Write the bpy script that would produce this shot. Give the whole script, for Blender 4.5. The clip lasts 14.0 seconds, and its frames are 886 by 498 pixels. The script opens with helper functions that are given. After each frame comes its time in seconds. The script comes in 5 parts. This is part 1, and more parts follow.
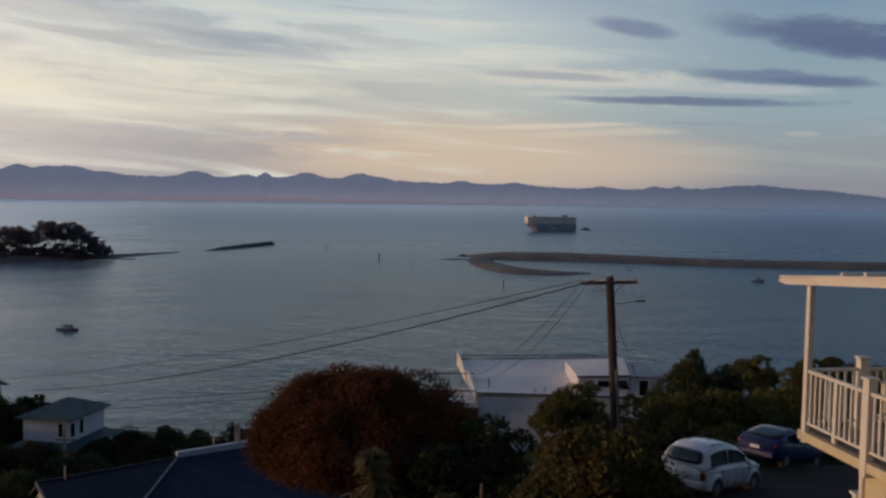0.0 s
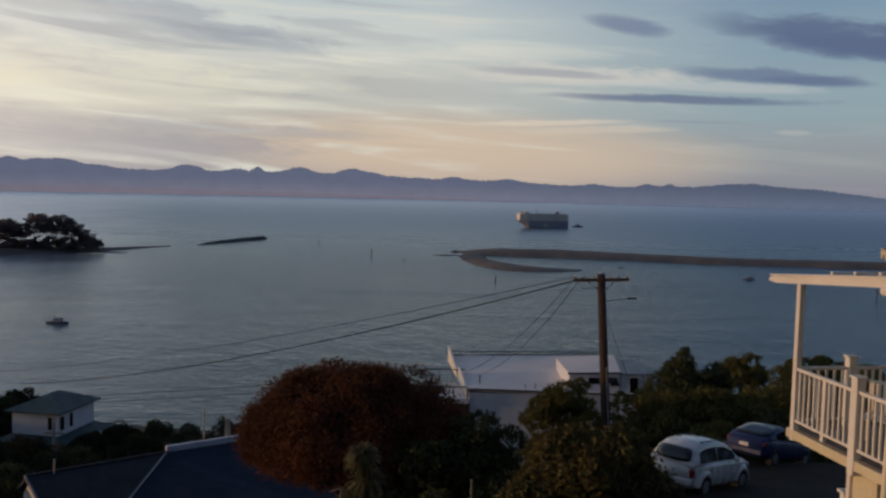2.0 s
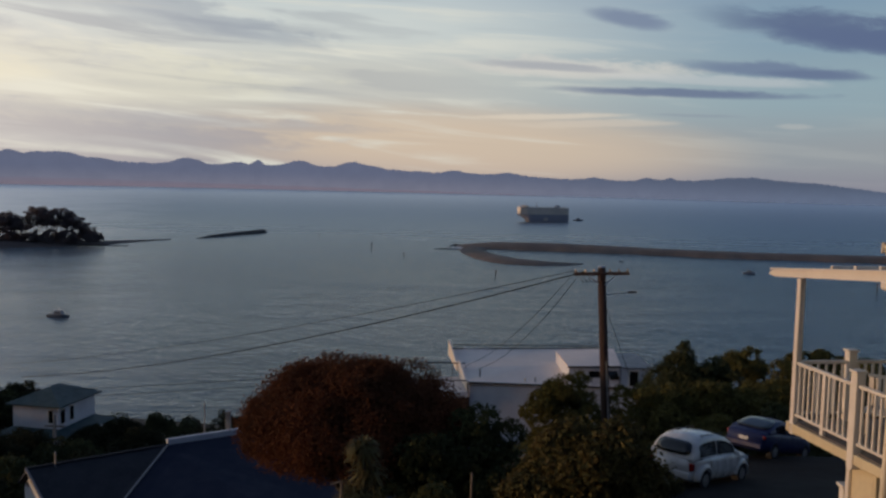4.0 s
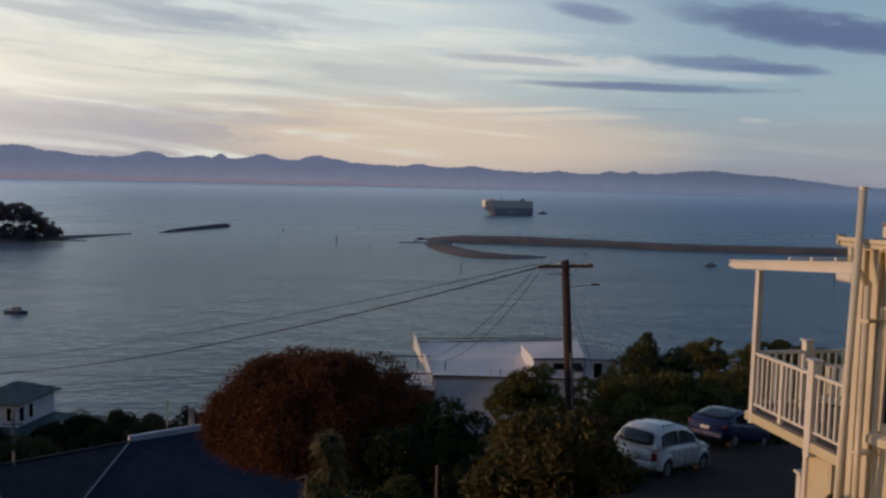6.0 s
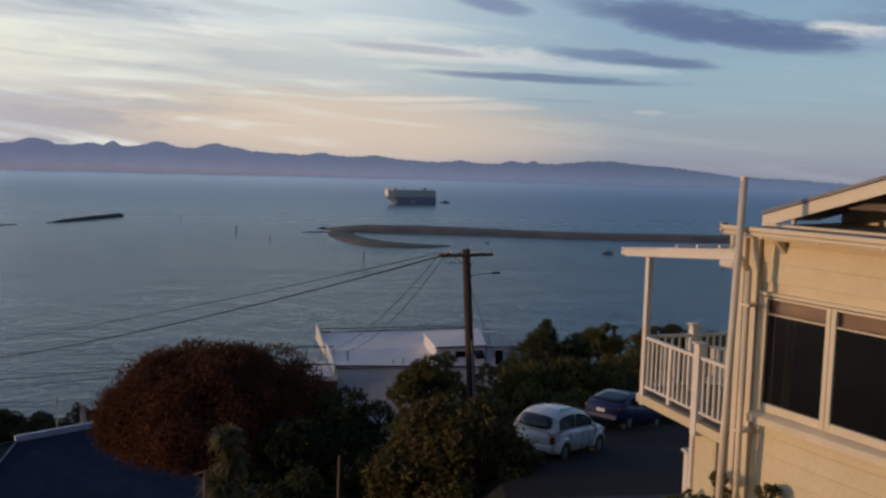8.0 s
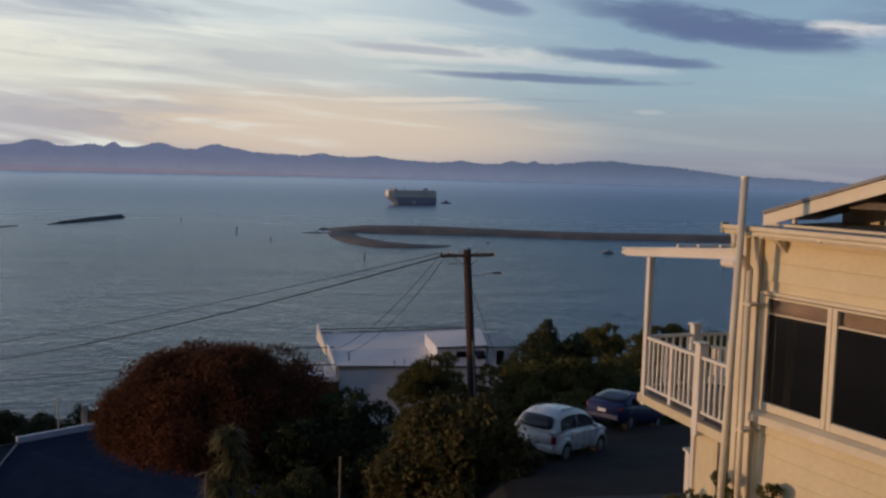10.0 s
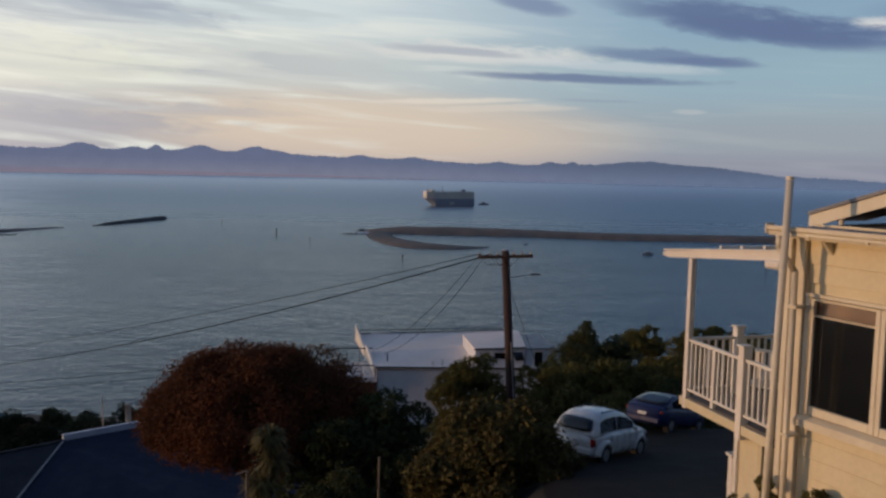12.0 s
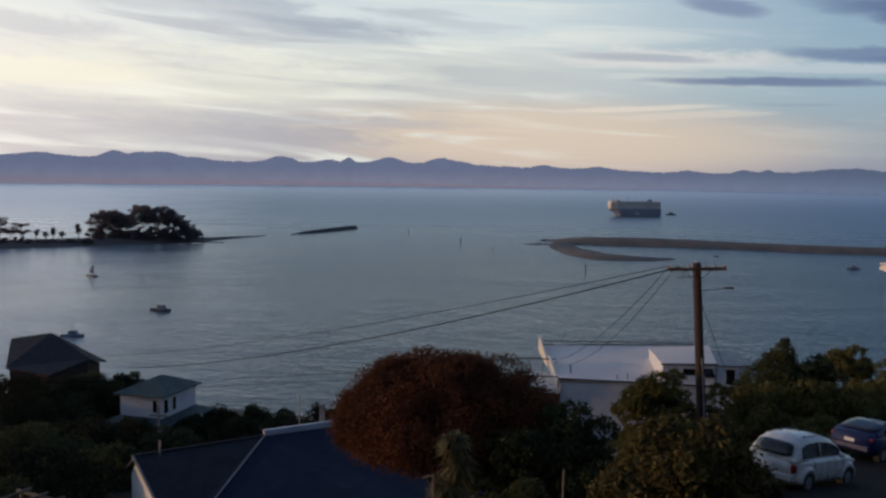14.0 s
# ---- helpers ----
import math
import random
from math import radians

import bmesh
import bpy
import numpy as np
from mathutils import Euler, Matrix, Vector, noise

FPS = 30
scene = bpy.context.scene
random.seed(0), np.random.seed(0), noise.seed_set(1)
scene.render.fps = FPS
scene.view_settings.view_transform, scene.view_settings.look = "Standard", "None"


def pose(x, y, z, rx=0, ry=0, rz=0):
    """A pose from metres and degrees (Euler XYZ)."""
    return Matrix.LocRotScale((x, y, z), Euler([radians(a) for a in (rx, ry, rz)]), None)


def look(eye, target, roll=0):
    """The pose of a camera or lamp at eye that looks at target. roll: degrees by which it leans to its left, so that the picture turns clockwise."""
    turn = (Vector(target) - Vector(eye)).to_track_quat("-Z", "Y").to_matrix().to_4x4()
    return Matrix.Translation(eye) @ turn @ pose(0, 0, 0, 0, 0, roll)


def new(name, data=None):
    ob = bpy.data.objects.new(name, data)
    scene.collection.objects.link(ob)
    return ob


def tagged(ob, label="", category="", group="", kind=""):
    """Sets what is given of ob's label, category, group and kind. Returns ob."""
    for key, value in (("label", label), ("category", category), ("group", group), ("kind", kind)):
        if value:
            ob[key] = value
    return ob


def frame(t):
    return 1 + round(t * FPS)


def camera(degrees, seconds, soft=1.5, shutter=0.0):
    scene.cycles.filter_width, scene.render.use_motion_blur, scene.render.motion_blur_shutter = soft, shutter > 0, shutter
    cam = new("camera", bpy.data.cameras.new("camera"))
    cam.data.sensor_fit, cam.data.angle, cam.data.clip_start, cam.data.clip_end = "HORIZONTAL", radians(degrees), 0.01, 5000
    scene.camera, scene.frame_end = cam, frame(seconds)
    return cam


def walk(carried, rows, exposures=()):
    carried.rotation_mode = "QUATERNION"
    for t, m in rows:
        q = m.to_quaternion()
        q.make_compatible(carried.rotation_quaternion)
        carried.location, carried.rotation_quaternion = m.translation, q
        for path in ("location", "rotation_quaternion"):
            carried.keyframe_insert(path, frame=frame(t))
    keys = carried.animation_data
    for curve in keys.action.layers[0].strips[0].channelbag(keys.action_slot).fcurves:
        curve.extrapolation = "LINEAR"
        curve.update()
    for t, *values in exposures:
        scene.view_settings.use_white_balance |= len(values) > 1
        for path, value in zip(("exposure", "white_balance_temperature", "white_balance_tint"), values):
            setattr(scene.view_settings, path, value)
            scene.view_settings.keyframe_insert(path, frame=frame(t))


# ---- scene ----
from bpy import data as D

# ---------------------------------------------------------------- camera
EYE = 60.0  # height above the sea
cam = camera(54.43, 14.0, soft=2.6)
# seconds, x, y, yaw to the left, pitch, lean of the picture clockwise
PATH = [
    (0.0, -0.000, -0.000, 0.000, -3.742, 0.862),
    (0.5, 0.003, -0.000, -0.289, -3.753, 0.837),
    (1.0, 0.004, -0.000, -0.355, -3.903, 1.058),
    (1.5, 0.004, -0.000, -0.378, -3.915, 1.017),
    (2.0, 0.006, -0.000, -0.528, -4.001, 1.358),
    (2.5, 0.005, -0.000, -0.489, -3.957, 1.242),
    (5.0, 0.006, -0.000, -0.547, -4.780, 1.514),
    (5.5, 0.013, -0.000, -1.167, -4.816, 1.238),
    (6.0, 0.031, -0.001, -2.850, -4.807, 1.366),
    (6.5, 0.054, -0.002, -4.916, -4.856, 1.441),
    (7.0, 0.078, -0.005, -7.147, -4.874, 1.513),
    (7.5, 0.094, -0.007, -8.559, -5.082, 1.547),
    (8.0, 0.102, -0.008, -9.331, -5.349, 1.599),
    (10.5, 0.101, -0.008, -9.257, -5.331, 1.410),
    (11.0, 0.101, -0.008, -9.196, -5.418, 1.340),
    (11.5, 0.093, -0.007, -8.530, -5.401, 1.238),
    (12.0, 0.074, -0.004, -6.755, -5.308, 1.234),
    (12.5, 0.052, -0.002, -4.766, -5.159, 1.201),
    (13.0, 0.020, -0.000, -1.838, -5.020, 1.362),
    (13.5, -0.016, -0.000, 1.469, -5.007, 0.913),
    (14.0, -0.059, -0.003, 5.394, -4.843, 0.749),
]
rows = [(t, pose(x, y, EYE, 0, 0, yaw) @ pose(0, 0, 0, 90 + pitch, 0, 0) @ pose(0, 0, 0, 0, 0, lean)) for t, x, y, yaw, pitch, lean in PATH]
walk(cam, rows, [(0.0, -0.1, 6600, 10), (2.5, -0.12, 6600, 10), (5.0, -0.02, 6400, 10), (7.5, 0.1, 6250, 10), (8.0, 0.1, 6200, 10), (10.5, 0.08, 6250, 10), (12.5, 0.08, 6250, 10), (14.0, 0.12, 6200, 10)])

# ---------------------------------------------------------------- sky, sun
SUN_AZ, SUN_EL = radians(-94), radians(3.2)  # from +y to the right, above the horizon


def lin(r, g, b, k=1.0):
    """8-bit display colour to linear."""
    f = lambda c: (c / 255 / 12.92 if c < 10.3 else ((c / 255 + 0.055) / 1.055) ** 2.4) * k
    return (f(r), f(g), f(b), 1.0)


class Nodes:
    """Small helper to chain shader nodes."""

    def __init__(self, tree):
        self.tree = tree
        tree.nodes.clear()

    def add(self, kind, **values):
        n = self.tree.nodes.new(kind)
        for key, v in values.items():
            setattr(n, key, v)
        return n

    def link(self, a, b):
        self.tree.links.new(a, b)

    def put(self, socket, v):
        if isinstance(v, bpy.types.NodeSocket):
            self.link(v, socket)
        else:
            socket.default_value = v

    def math(self, op, a, b=0.0, c=0.0):
        n = self.add("ShaderNodeMath", operation=op)
        self.put(n.inputs[0], a), self.put(n.inputs[1], b)
        if op in ("MULTIPLY_ADD", "SMOOTH_MIN"):
            self.put(n.inputs[2], c)
        return n.outputs[0]

    def step(self, v, lo, hi, to0=0.0, to1=1.0):
        n = self.add("ShaderNodeMapRange", interpolation_type="SMOOTHSTEP")
        self.put(n.inputs[0], v)
        for i, x in enumerate((lo, hi, to0, to1)):
            self.put(n.inputs[1 + i], x)
        return n.outputs[0]

    def mix(self, f, a, b, blend="MIX"):
        n = self.add("ShaderNodeMix", data_type="RGBA", blend_type=blend)
        self.put(n.inputs[0], f), self.put(n.inputs[6], a), self.put(n.inputs[7], b)
        return n.outputs[2]

    def ramp(self, f, stops, smooth=True):
        n = self.add("ShaderNodeValToRGB")
        n.color_ramp.interpolation = "EASE" if smooth else "LINEAR"
        while len(n.color_ramp.elements) < len(stops):
            n.color_ramp.elements.new(0.5)
        for e, (p, c) in zip(n.color_ramp.elements, stops):
            e.position, e.color = p, c
        self.put(n.inputs[0], f)
        return n.outputs[0]

    def noise(self, vec, scale, detail=4.0, rough=0.55, distort=0.0):
        n = self.add("ShaderNodeTexNoise")
        if vec is not None:
            self.link(vec, n.inputs["Vector"])
        n.inputs["Scale"].default_value, n.inputs["Detail"].default_value = scale, detail
        n.inputs["Roughness"].default_value, n.inputs["Distortion"].default_value = rough, distort
        return n.outputs[0]


world = D.worlds.new("evening_sky")
scene.world = world
world.use_nodes = True
N = Nodes(world.node_tree)
tc = N.add("ShaderNodeTexCoord")
sep = N.add("ShaderNodeSeparateXYZ")
N.link(tc.outputs["Generated"], sep.inputs[0])
AZ = N.math("MULTIPLY", N.math("ARCTAN2", sep.outputs[0], sep.outputs[1]), 57.2958)
EL = N.math("MULTIPLY", N.math("ARCSINE", sep.outputs[2]), 57.2958)
elr = N.math("DIVIDE", EL, 90.0)
west = N.ramp(elr, [(0.0, lin(166, 160, 168)), (0.03, lin(188, 182, 178)), (0.075, lin(210, 208, 200)), (0.11, lin(216, 220, 216)),
                    (0.16, lin(180, 196, 208)), (0.27, lin(132, 148, 174)), (1.0, lin(62, 76, 106))])
east = N.ramp(elr, [(0.0, lin(146, 146, 158)), (0.025, lin(156, 162, 168)), (0.065, lin(152, 174, 184)), (0.11, lin(140, 165, 183)),
                    (0.16, lin(112, 140, 174)), (0.27, lin(90, 114, 152)), (1.0, lin(52, 66, 100))])
side = N.step(AZ, -6.0, 24.0)
sky_col = N.mix(side, west, east)
nishita = N.add("ShaderNodeTexSky", sky_type="NISHITA", sun_disc=False, sun_elevation=SUN_EL, sun_rotation=SUN_AZ)
veil = N.mix(0.93, N.mix(1.0, nishita.outputs[0], (0.08, 0.08, 0.08, 1), "MULTIPLY"), sky_col)


def blob(az, el, half, high, slope=0.0, soft=0.5, rag=0.0, ragged=None):
    """Mask of a long cloud in degrees of the sky."""
    dx = N.math("SUBTRACT", AZ, az)
    dy = N.math("SUBTRACT", N.math("SUBTRACT", EL, el), N.math("MULTIPLY", dx, -slope))
    if ragged is not None:
        dy = N.math("ADD", dy, N.math("MULTIPLY", N.math("SUBTRACT", ragged, 0.5), high * 1.25 * rag))
        dx = N.math("ADD", dx, N.math("MULTIPLY", N.math("SUBTRACT", ragged, 0.5), half * 0.5 * rag))
    u, v = N.math("DIVIDE", dx, half), N.math("DIVIDE", dy, high)
    r = N.math("ADD", N.math("MULTIPLY", u, u), N.math("MULTIPLY", v, v))
    if ragged is not None:
        r = N.math("ADD", r, N.math("MULTIPLY", N.math("SUBTRACT", ragged, 0.5), rag))
    return N.step(r, 1.0 + soft, 1.0 - soft)


comb = N.add("ShaderNodeCombineXYZ")
# streaks sink slightly to the right
N.link(N.math("MULTIPLY", AZ, 0.05), comb.inputs[0])
N.link(N.math("MULTIPLY", N.math("ADD", EL, N.math("MULTIPLY", AZ, 0.05)), 0.62), comb.inputs[1])
streak = N.noise(comb.outputs[0], 1.4, 5.0, 0.52, 0.5)
comb2 = N.add("ShaderNodeCombineXYZ")
N.link(N.math("MULTIPLY", AZ, 0.13), comb2.inputs[0])
N.link(N.math("MULTIPLY", N.math("ADD", EL, N.math("MULTIPLY", AZ, 0.1)), 0.45), comb2.inputs[1])
rags = N.noise(comb2.outputs[0], 1.6, 5.0, 0.6, 0.3)
comb3 = N.add("ShaderNodeCombineXYZ")
N.link(N.math("MULTIPLY", AZ, 0.3), comb3.inputs[0])
N.link(N.math("MULTIPLY", N.math("ADD", EL, N.math("MULTIPLY", AZ, 0.08)), 1.1), comb3.inputs[1])
shreds = N.math("ADD", N.math("MULTIPLY", rags, 0.6), N.math("MULTIPLY", N.noise(comb3.outputs[0], 1.3, 6.0, 0.65, 0.5), 0.4))
low = N.step(EL, 19.0, 7.0)
glow = blob(1.5, 2.4, 15.0, 2.3, 0.02, 0.95)
veil = N.mix(N.math("MULTIPLY", glow, 0.55), veil, lin(234, 204, 170))
bright = N.math("MULTIPLY", N.step(streak, 0.5, 0.68), N.math("MULTIPLY", low, N.step(AZ, 22.0, -8.0, 0.08, 0.9)))
veil = N.mix(bright, veil, lin(228, 225, 212))
dull = N.math("MULTIPLY", N.step(streak, 0.49, 0.34), N.math("MULTIPLY", N.step(EL, 1.0, 4.0), N.step(AZ, 8.0, -22.0, 0.08, 0.62)))
veil = N.mix(dull, veil, lin(150, 154, 164))
# high grey cloud edge to the upper west, white rims and the slate clouds in the east
for a, e, h, w, s, k, rag, c in (
        (-15.5, 10.0, 8.0, 0.8, 0.17, 0.55, 2.6, lin(148, 156, 170)), (-27.0, 11.0, 6.0, 1.0, 0.1, 0.5, 2.6, lin(140, 148, 164)),
        (-30.5, 8.7, 4.5, 0.6, 0.04, 0.6, 2.6, lin(150, 156, 168)), (-16.6, 9.5, 4.5, 0.5, 0.1, 0.5, 2.6, lin(158, 164, 174)),
        (-23.0, 6.0, 12.0, 1.7, 0.02, 0.42, 2.6, lin(238, 232, 206)), (-31.0, 5.9, 6.0, 0.8, 0.0, 0.5, 2.6, lin(242, 230, 196)),
        (-22.0, 2.5, 12.0, 0.9, 0.03, 0.6, 2.6, lin(160, 156, 164)), (-14.0, 3.5, 9.0, 0.35, 0.02, 0.5, 2.2, lin(166, 164, 170)),
        (8.8, 7.5, 7.5, 0.55, 0.03, 0.6, 2.6, lin(224, 216, 206)), (17.5, 6.75, 6.0, 0.3, 0.06, 0.45, 2.2, lin(206, 206, 206)),
        (33.9, 8.75, 2.2, 0.4, 0.14, 0.9, 2.0, lin(230, 222, 212)), (36.5, 8.0, 4.0, 0.5, 0.1, 0.5, 2.0, lin(150, 166, 186)),
        (22.3, 3.9, 0.9, 0.14, 0.05, 0.22, 2.6, lin(222, 212, 200)), (7.0, 4.45, 4.6, 0.17, -0.03, 0.55, 1.6, lin(232, 216, 196)),
        (10.0, 4.0, 5.0, 0.22, -0.02, 0.4, 2.6, lin(222, 206, 188)),
        (25.9, 9.25, 8.0, 1.0, 0.165, 0.95, 2.0, lin(98, 112, 142)), (27.5, 8.7, 6.0, 0.7, 0.13, 0.8, 1.6, lin(96, 110, 142)),
        (20.9, 7.3, 5.0, 0.45, 0.09, 0.8, 2.2, lin(110, 124, 152)), (23.5, 6.98, 3.0, 0.24, 0.06, 0.8, 1.4, lin(106, 120, 148)),
        (15.6, 5.98, 7.4, 0.26, 0.034, 0.85, 1.7, lin(106, 118, 146)), (12.1, 10.6, 2.4, 0.5, 0.2, 0.75, 1.4, lin(116, 128, 156)),
        (7.2, 7.65, 4.4, 0.26, 0.06, 0.5, 2.2, lin(134, 142, 160)), (16.5, 4.6, 2.4, 0.1, 0.03, 0.4, 1.6, lin(140, 148, 162)),
        (44.0, 9.0, 10.0, 1.4, 0.05, 0.7, 2.6, lin(112, 124, 152))):
    veil = N.mix(N.math("MULTIPLY", blob(a, e, h, w, s, 0.85, rag, shreds), k), veil, c)
# the sunset outside the view to the west
veil = N.mix(N.math("MULTIPLY", blob(-80.0, 6.0, 52.0, 14.0, 0.0, 0.98), 0.6), veil, (1.15, 0.98, 0.84, 1))
# cool white point of the evening
veil = N.mix(1.0, veil, (0.975, 1.0, 1.01, 1), "MULTIPLY")
# the dusk side behind the viewer is dim
veil = N.mix(1.0, veil, N.mix(N.step(AZ, 55.0, 130.0), (1, 1, 1, 1), (0.45, 0.48, 0.55, 1)), "MULTIPLY")
veil = N.mix(1.0, veil, N.mix(N.step(AZ, -135.0, -172.0), (1, 1, 1, 1), (0.45, 0.48, 0.55, 1)), "MULTIPLY")
back = N.add("ShaderNodeBackground")
N.link(veil, back.inputs[0])
back.inputs[1].default_value = 1.0
out = N.add("ShaderNodeOutputWorld")
N.link(back.outputs[0], out.inputs[0])

sun = new("sun", D.lights.new("sun", "SUN"))
sun.data.energy, sun.data.angle, sun.data.color = 1.6, radians(1.2), (1.0, 0.58, 0.29)
sx, sy = math.sin(SUN_AZ) * math.cos(SUN_EL), math.cos(SUN_AZ) * math.cos(SUN_EL)
sun.matrix_world = look((sx * 300, sy * 300, 60 + math.sin(SUN_EL) * 300), (0, 0, 60))

# ---------------------------------------------------------------- materials


def mat(name, a, b=None, rough=0.7, scale=4.0, detail=5.0, bump=0.0, bump_scale=None, metal=0.0, fine=0.0, island=0.0, piece=0.0,
        stretch=(1, 1, 1), lo=0.35, hi=0.65, spec=0.5, coat=0.0, through_light=0.0):
    """Two-scale procedural surface: a and b are mixed by noise, with fine grain, relief and variation from piece to piece."""
    m = D.materials.new(name)
    m.use_nodes = True
    n = Nodes(m.node_tree)
    p = n.add("ShaderNodeBsdfPrincipled")
    o = n.add("ShaderNodeOutputMaterial")
    n.link(p.outputs[0], o.inputs[0])
    c = n.add("ShaderNodeTexCoord")
    mp = n.add("ShaderNodeMapping")
    n.link(c.outputs["Object"], mp.inputs[0])
    mp.inputs["Scale"].default_value = stretch
    vec = mp.outputs[0]
    b = b or tuple(x * 0.8 for x in a)
    f = n.step(n.noise(vec, scale, detail), lo, hi)
    col = n.mix(f, (*a, 1), (*b, 1))
    if fine:
        g = n.noise(vec, scale * 14, 3.0)
        col = n.mix(fine, col, n.mix(n.step(g, 0.3, 0.7), (*(x * 0.45 for x in a), 1), (*(min(1, x * 1.5) for x in a), 1)))
    if island or piece:
        if island:
            r = n.add("ShaderNodeNewGeometry").outputs["Random Per Island"]
        else:
            r = n.add("ShaderNodeObjectInfo").outputs["Random"]
        k = max(island, piece)
        hsv = n.add("ShaderNodeHueSaturation")
        n.link(n.math("MULTIPLY_ADD", r, 2 * k, 1 - k), hsv.inputs["Value"])
        n.link(n.math("MULTIPLY_ADD", r, 0.06 * k, 0.5 - 0.03 * k), hsv.inputs["Hue"])
        n.link(col, hsv.inputs["Color"])
        col = hsv.outputs[0]
    n.link(col, p.inputs["Base Color"])
    n.put(p.inputs["Roughness"], n.step(n.noise(vec, scale * 2.3, 3.0), 0.2, 0.8, max(0.02, rough - 0.12), min(1, rough + 0.12)))
    p.inputs["Metallic"].default_value = metal
    p.inputs["Specular IOR Level"].default_value = spec
    p.inputs["Coat Weight"].default_value = coat
    if bump:
        bp = n.add("ShaderNodeBump")
        bp.inputs["Strength"].default_value = min(1.0, bump)
        bp.inputs["Distance"].default_value = 0.02
        n.link(n.noise(vec, bump_scale or scale * 6, 4.0), bp.inputs["Height"])
        n.link(bp.outputs[0], p.inputs["Normal"])
    if through_light:
        tl = n.add("ShaderNodeBsdfTranslucent")
        n.link(col, tl.inputs[0])
        mx = n.add("ShaderNodeMixShader")
        mx.inputs[0].default_value = through_light
        n.link(p.outputs[0], mx.inputs[1]), n.link(tl.outputs[0], mx.inputs[2]), n.link(mx.outputs[0], o.inputs[0])
    return m


def water_material():
    m = D.materials.new("sea_water")
    m.use_nodes = True
    n = Nodes(m.node_tree)
    body, gloss, mx, fr, o = (n.add("ShaderNode" + k) for k in ("BsdfDiffuse", "BsdfGlossy", "MixShader", "Fresnel", "OutputMaterial"))
    n.link(fr.outputs[0], mx.inputs[0]), n.link(body.outputs[0], mx.inputs[1]), n.link(gloss.outputs[0], mx.inputs[2]), n.link(mx.outputs[0], o.inputs[0])
    c = n.add("ShaderNodeTexCoord")
    mp = n.add("ShaderNodeMapping")
    n.link(c.outputs["Object"], mp.inputs[0])
    mp.inputs["Scale"].default_value = (0.8, 0.8, 1.0)
    mp.inputs["Rotation"].default_value = (0, 0, 0.25)
    v = mp.outputs[0]
    # currents: broad patches and long slicks of smooth and ruffled water
    st = n.add("ShaderNodeMapping")
    n.link(c.outputs["Object"], st.inputs[0])
    st.inputs["Scale"].default_value, st.inputs["Rotation"].default_value = (0.3, 1.0, 1.0), (0, 0, -0.2)
    slick = n.step(n.noise(st.outputs[0], 0.014, 7.0, 0.66, 1.6), 0.4, 0.62)
    big = n.step(n.noise(v, 0.009, 6.0, 0.62, 1.2), 0.42, 0.6)
    spx = n.add("ShaderNodeSeparateXYZ")
    n.link(c.outputs["Object"], spx.inputs[0])
    # sky sheen painted as body colour: pale west of a slanting front, dark beyond
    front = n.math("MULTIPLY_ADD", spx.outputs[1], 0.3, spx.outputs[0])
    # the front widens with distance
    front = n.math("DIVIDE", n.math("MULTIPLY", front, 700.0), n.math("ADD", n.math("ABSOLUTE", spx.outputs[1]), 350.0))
    sheen_mask = n.step(n.math("ADD", front, n.math("MULTIPLY", big, 25.0)), -150.0, 30.0)
    # far body colour paled in place of haze
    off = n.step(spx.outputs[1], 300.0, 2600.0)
    east_body = n.mix(off, n.mix(big, (0.002, 0.02, 0.034, 1), (0.004, 0.028, 0.046, 1)), (0.05, 0.085, 0.12, 1))
    n.link(n.mix(sheen_mask, n.mix(big, (0.34, 0.405, 0.455, 1), (0.37, 0.44, 0.495, 1)), east_body), body.inputs["Color"])
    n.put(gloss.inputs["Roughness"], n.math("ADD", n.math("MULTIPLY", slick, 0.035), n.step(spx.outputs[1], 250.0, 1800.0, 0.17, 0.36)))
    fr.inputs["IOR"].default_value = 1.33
    # painted reflection tint: bright west, dim and bluer mid-distance, paler far out for haze
    n.link(n.mix(sheen_mask, (0.93, 0.95, 0.98, 1), n.mix(n.step(spx.outputs[1], 1300.0, 4200.0), n.mix(n.step(spx.outputs[1], 170.0, 620.0), (0.68, 0.75, 0.81, 1), (0.485, 0.555, 0.62, 1)), (0.76, 0.81, 0.86, 1))), gloss.inputs["Color"])
    # wavelets of a few metres, shorter ones on their backs
    h = n.math("ADD", n.math("MULTIPLY", n.noise(v, 0.1, 3.0, 0.6, 0.3), 0.6), n.math("MULTIPLY", n.noise(v, 0.36, 3.0, 0.6, 0.4), 0.85))
    h = n.math("MULTIPLY", h, n.math("MULTIPLY_ADD", slick, 0.45, 0.65))
    bp = n.add("ShaderNodeBump")
    spw = n.add("ShaderNodeSeparateXYZ")
    n.link(c.outputs["Object"], spw.inputs[0])
    # open water beyond the bank lies smoother
    n.link(n.math("MULTIPLY", n.step(spw.outputs[1], 250.0, 1500.0, 0.85, 0.08), n.step(spw.outputs[0], -300.0, 200.0, 0.8, 1.1)), bp.inputs["Strength"])
    bp.inputs["Distance"].default_value = 1.0
    n.link(h, bp.inputs["Height"])
    for node in (body, gloss, fr):
        n.link(bp.outputs[0], node.inputs["Normal"])
    return m


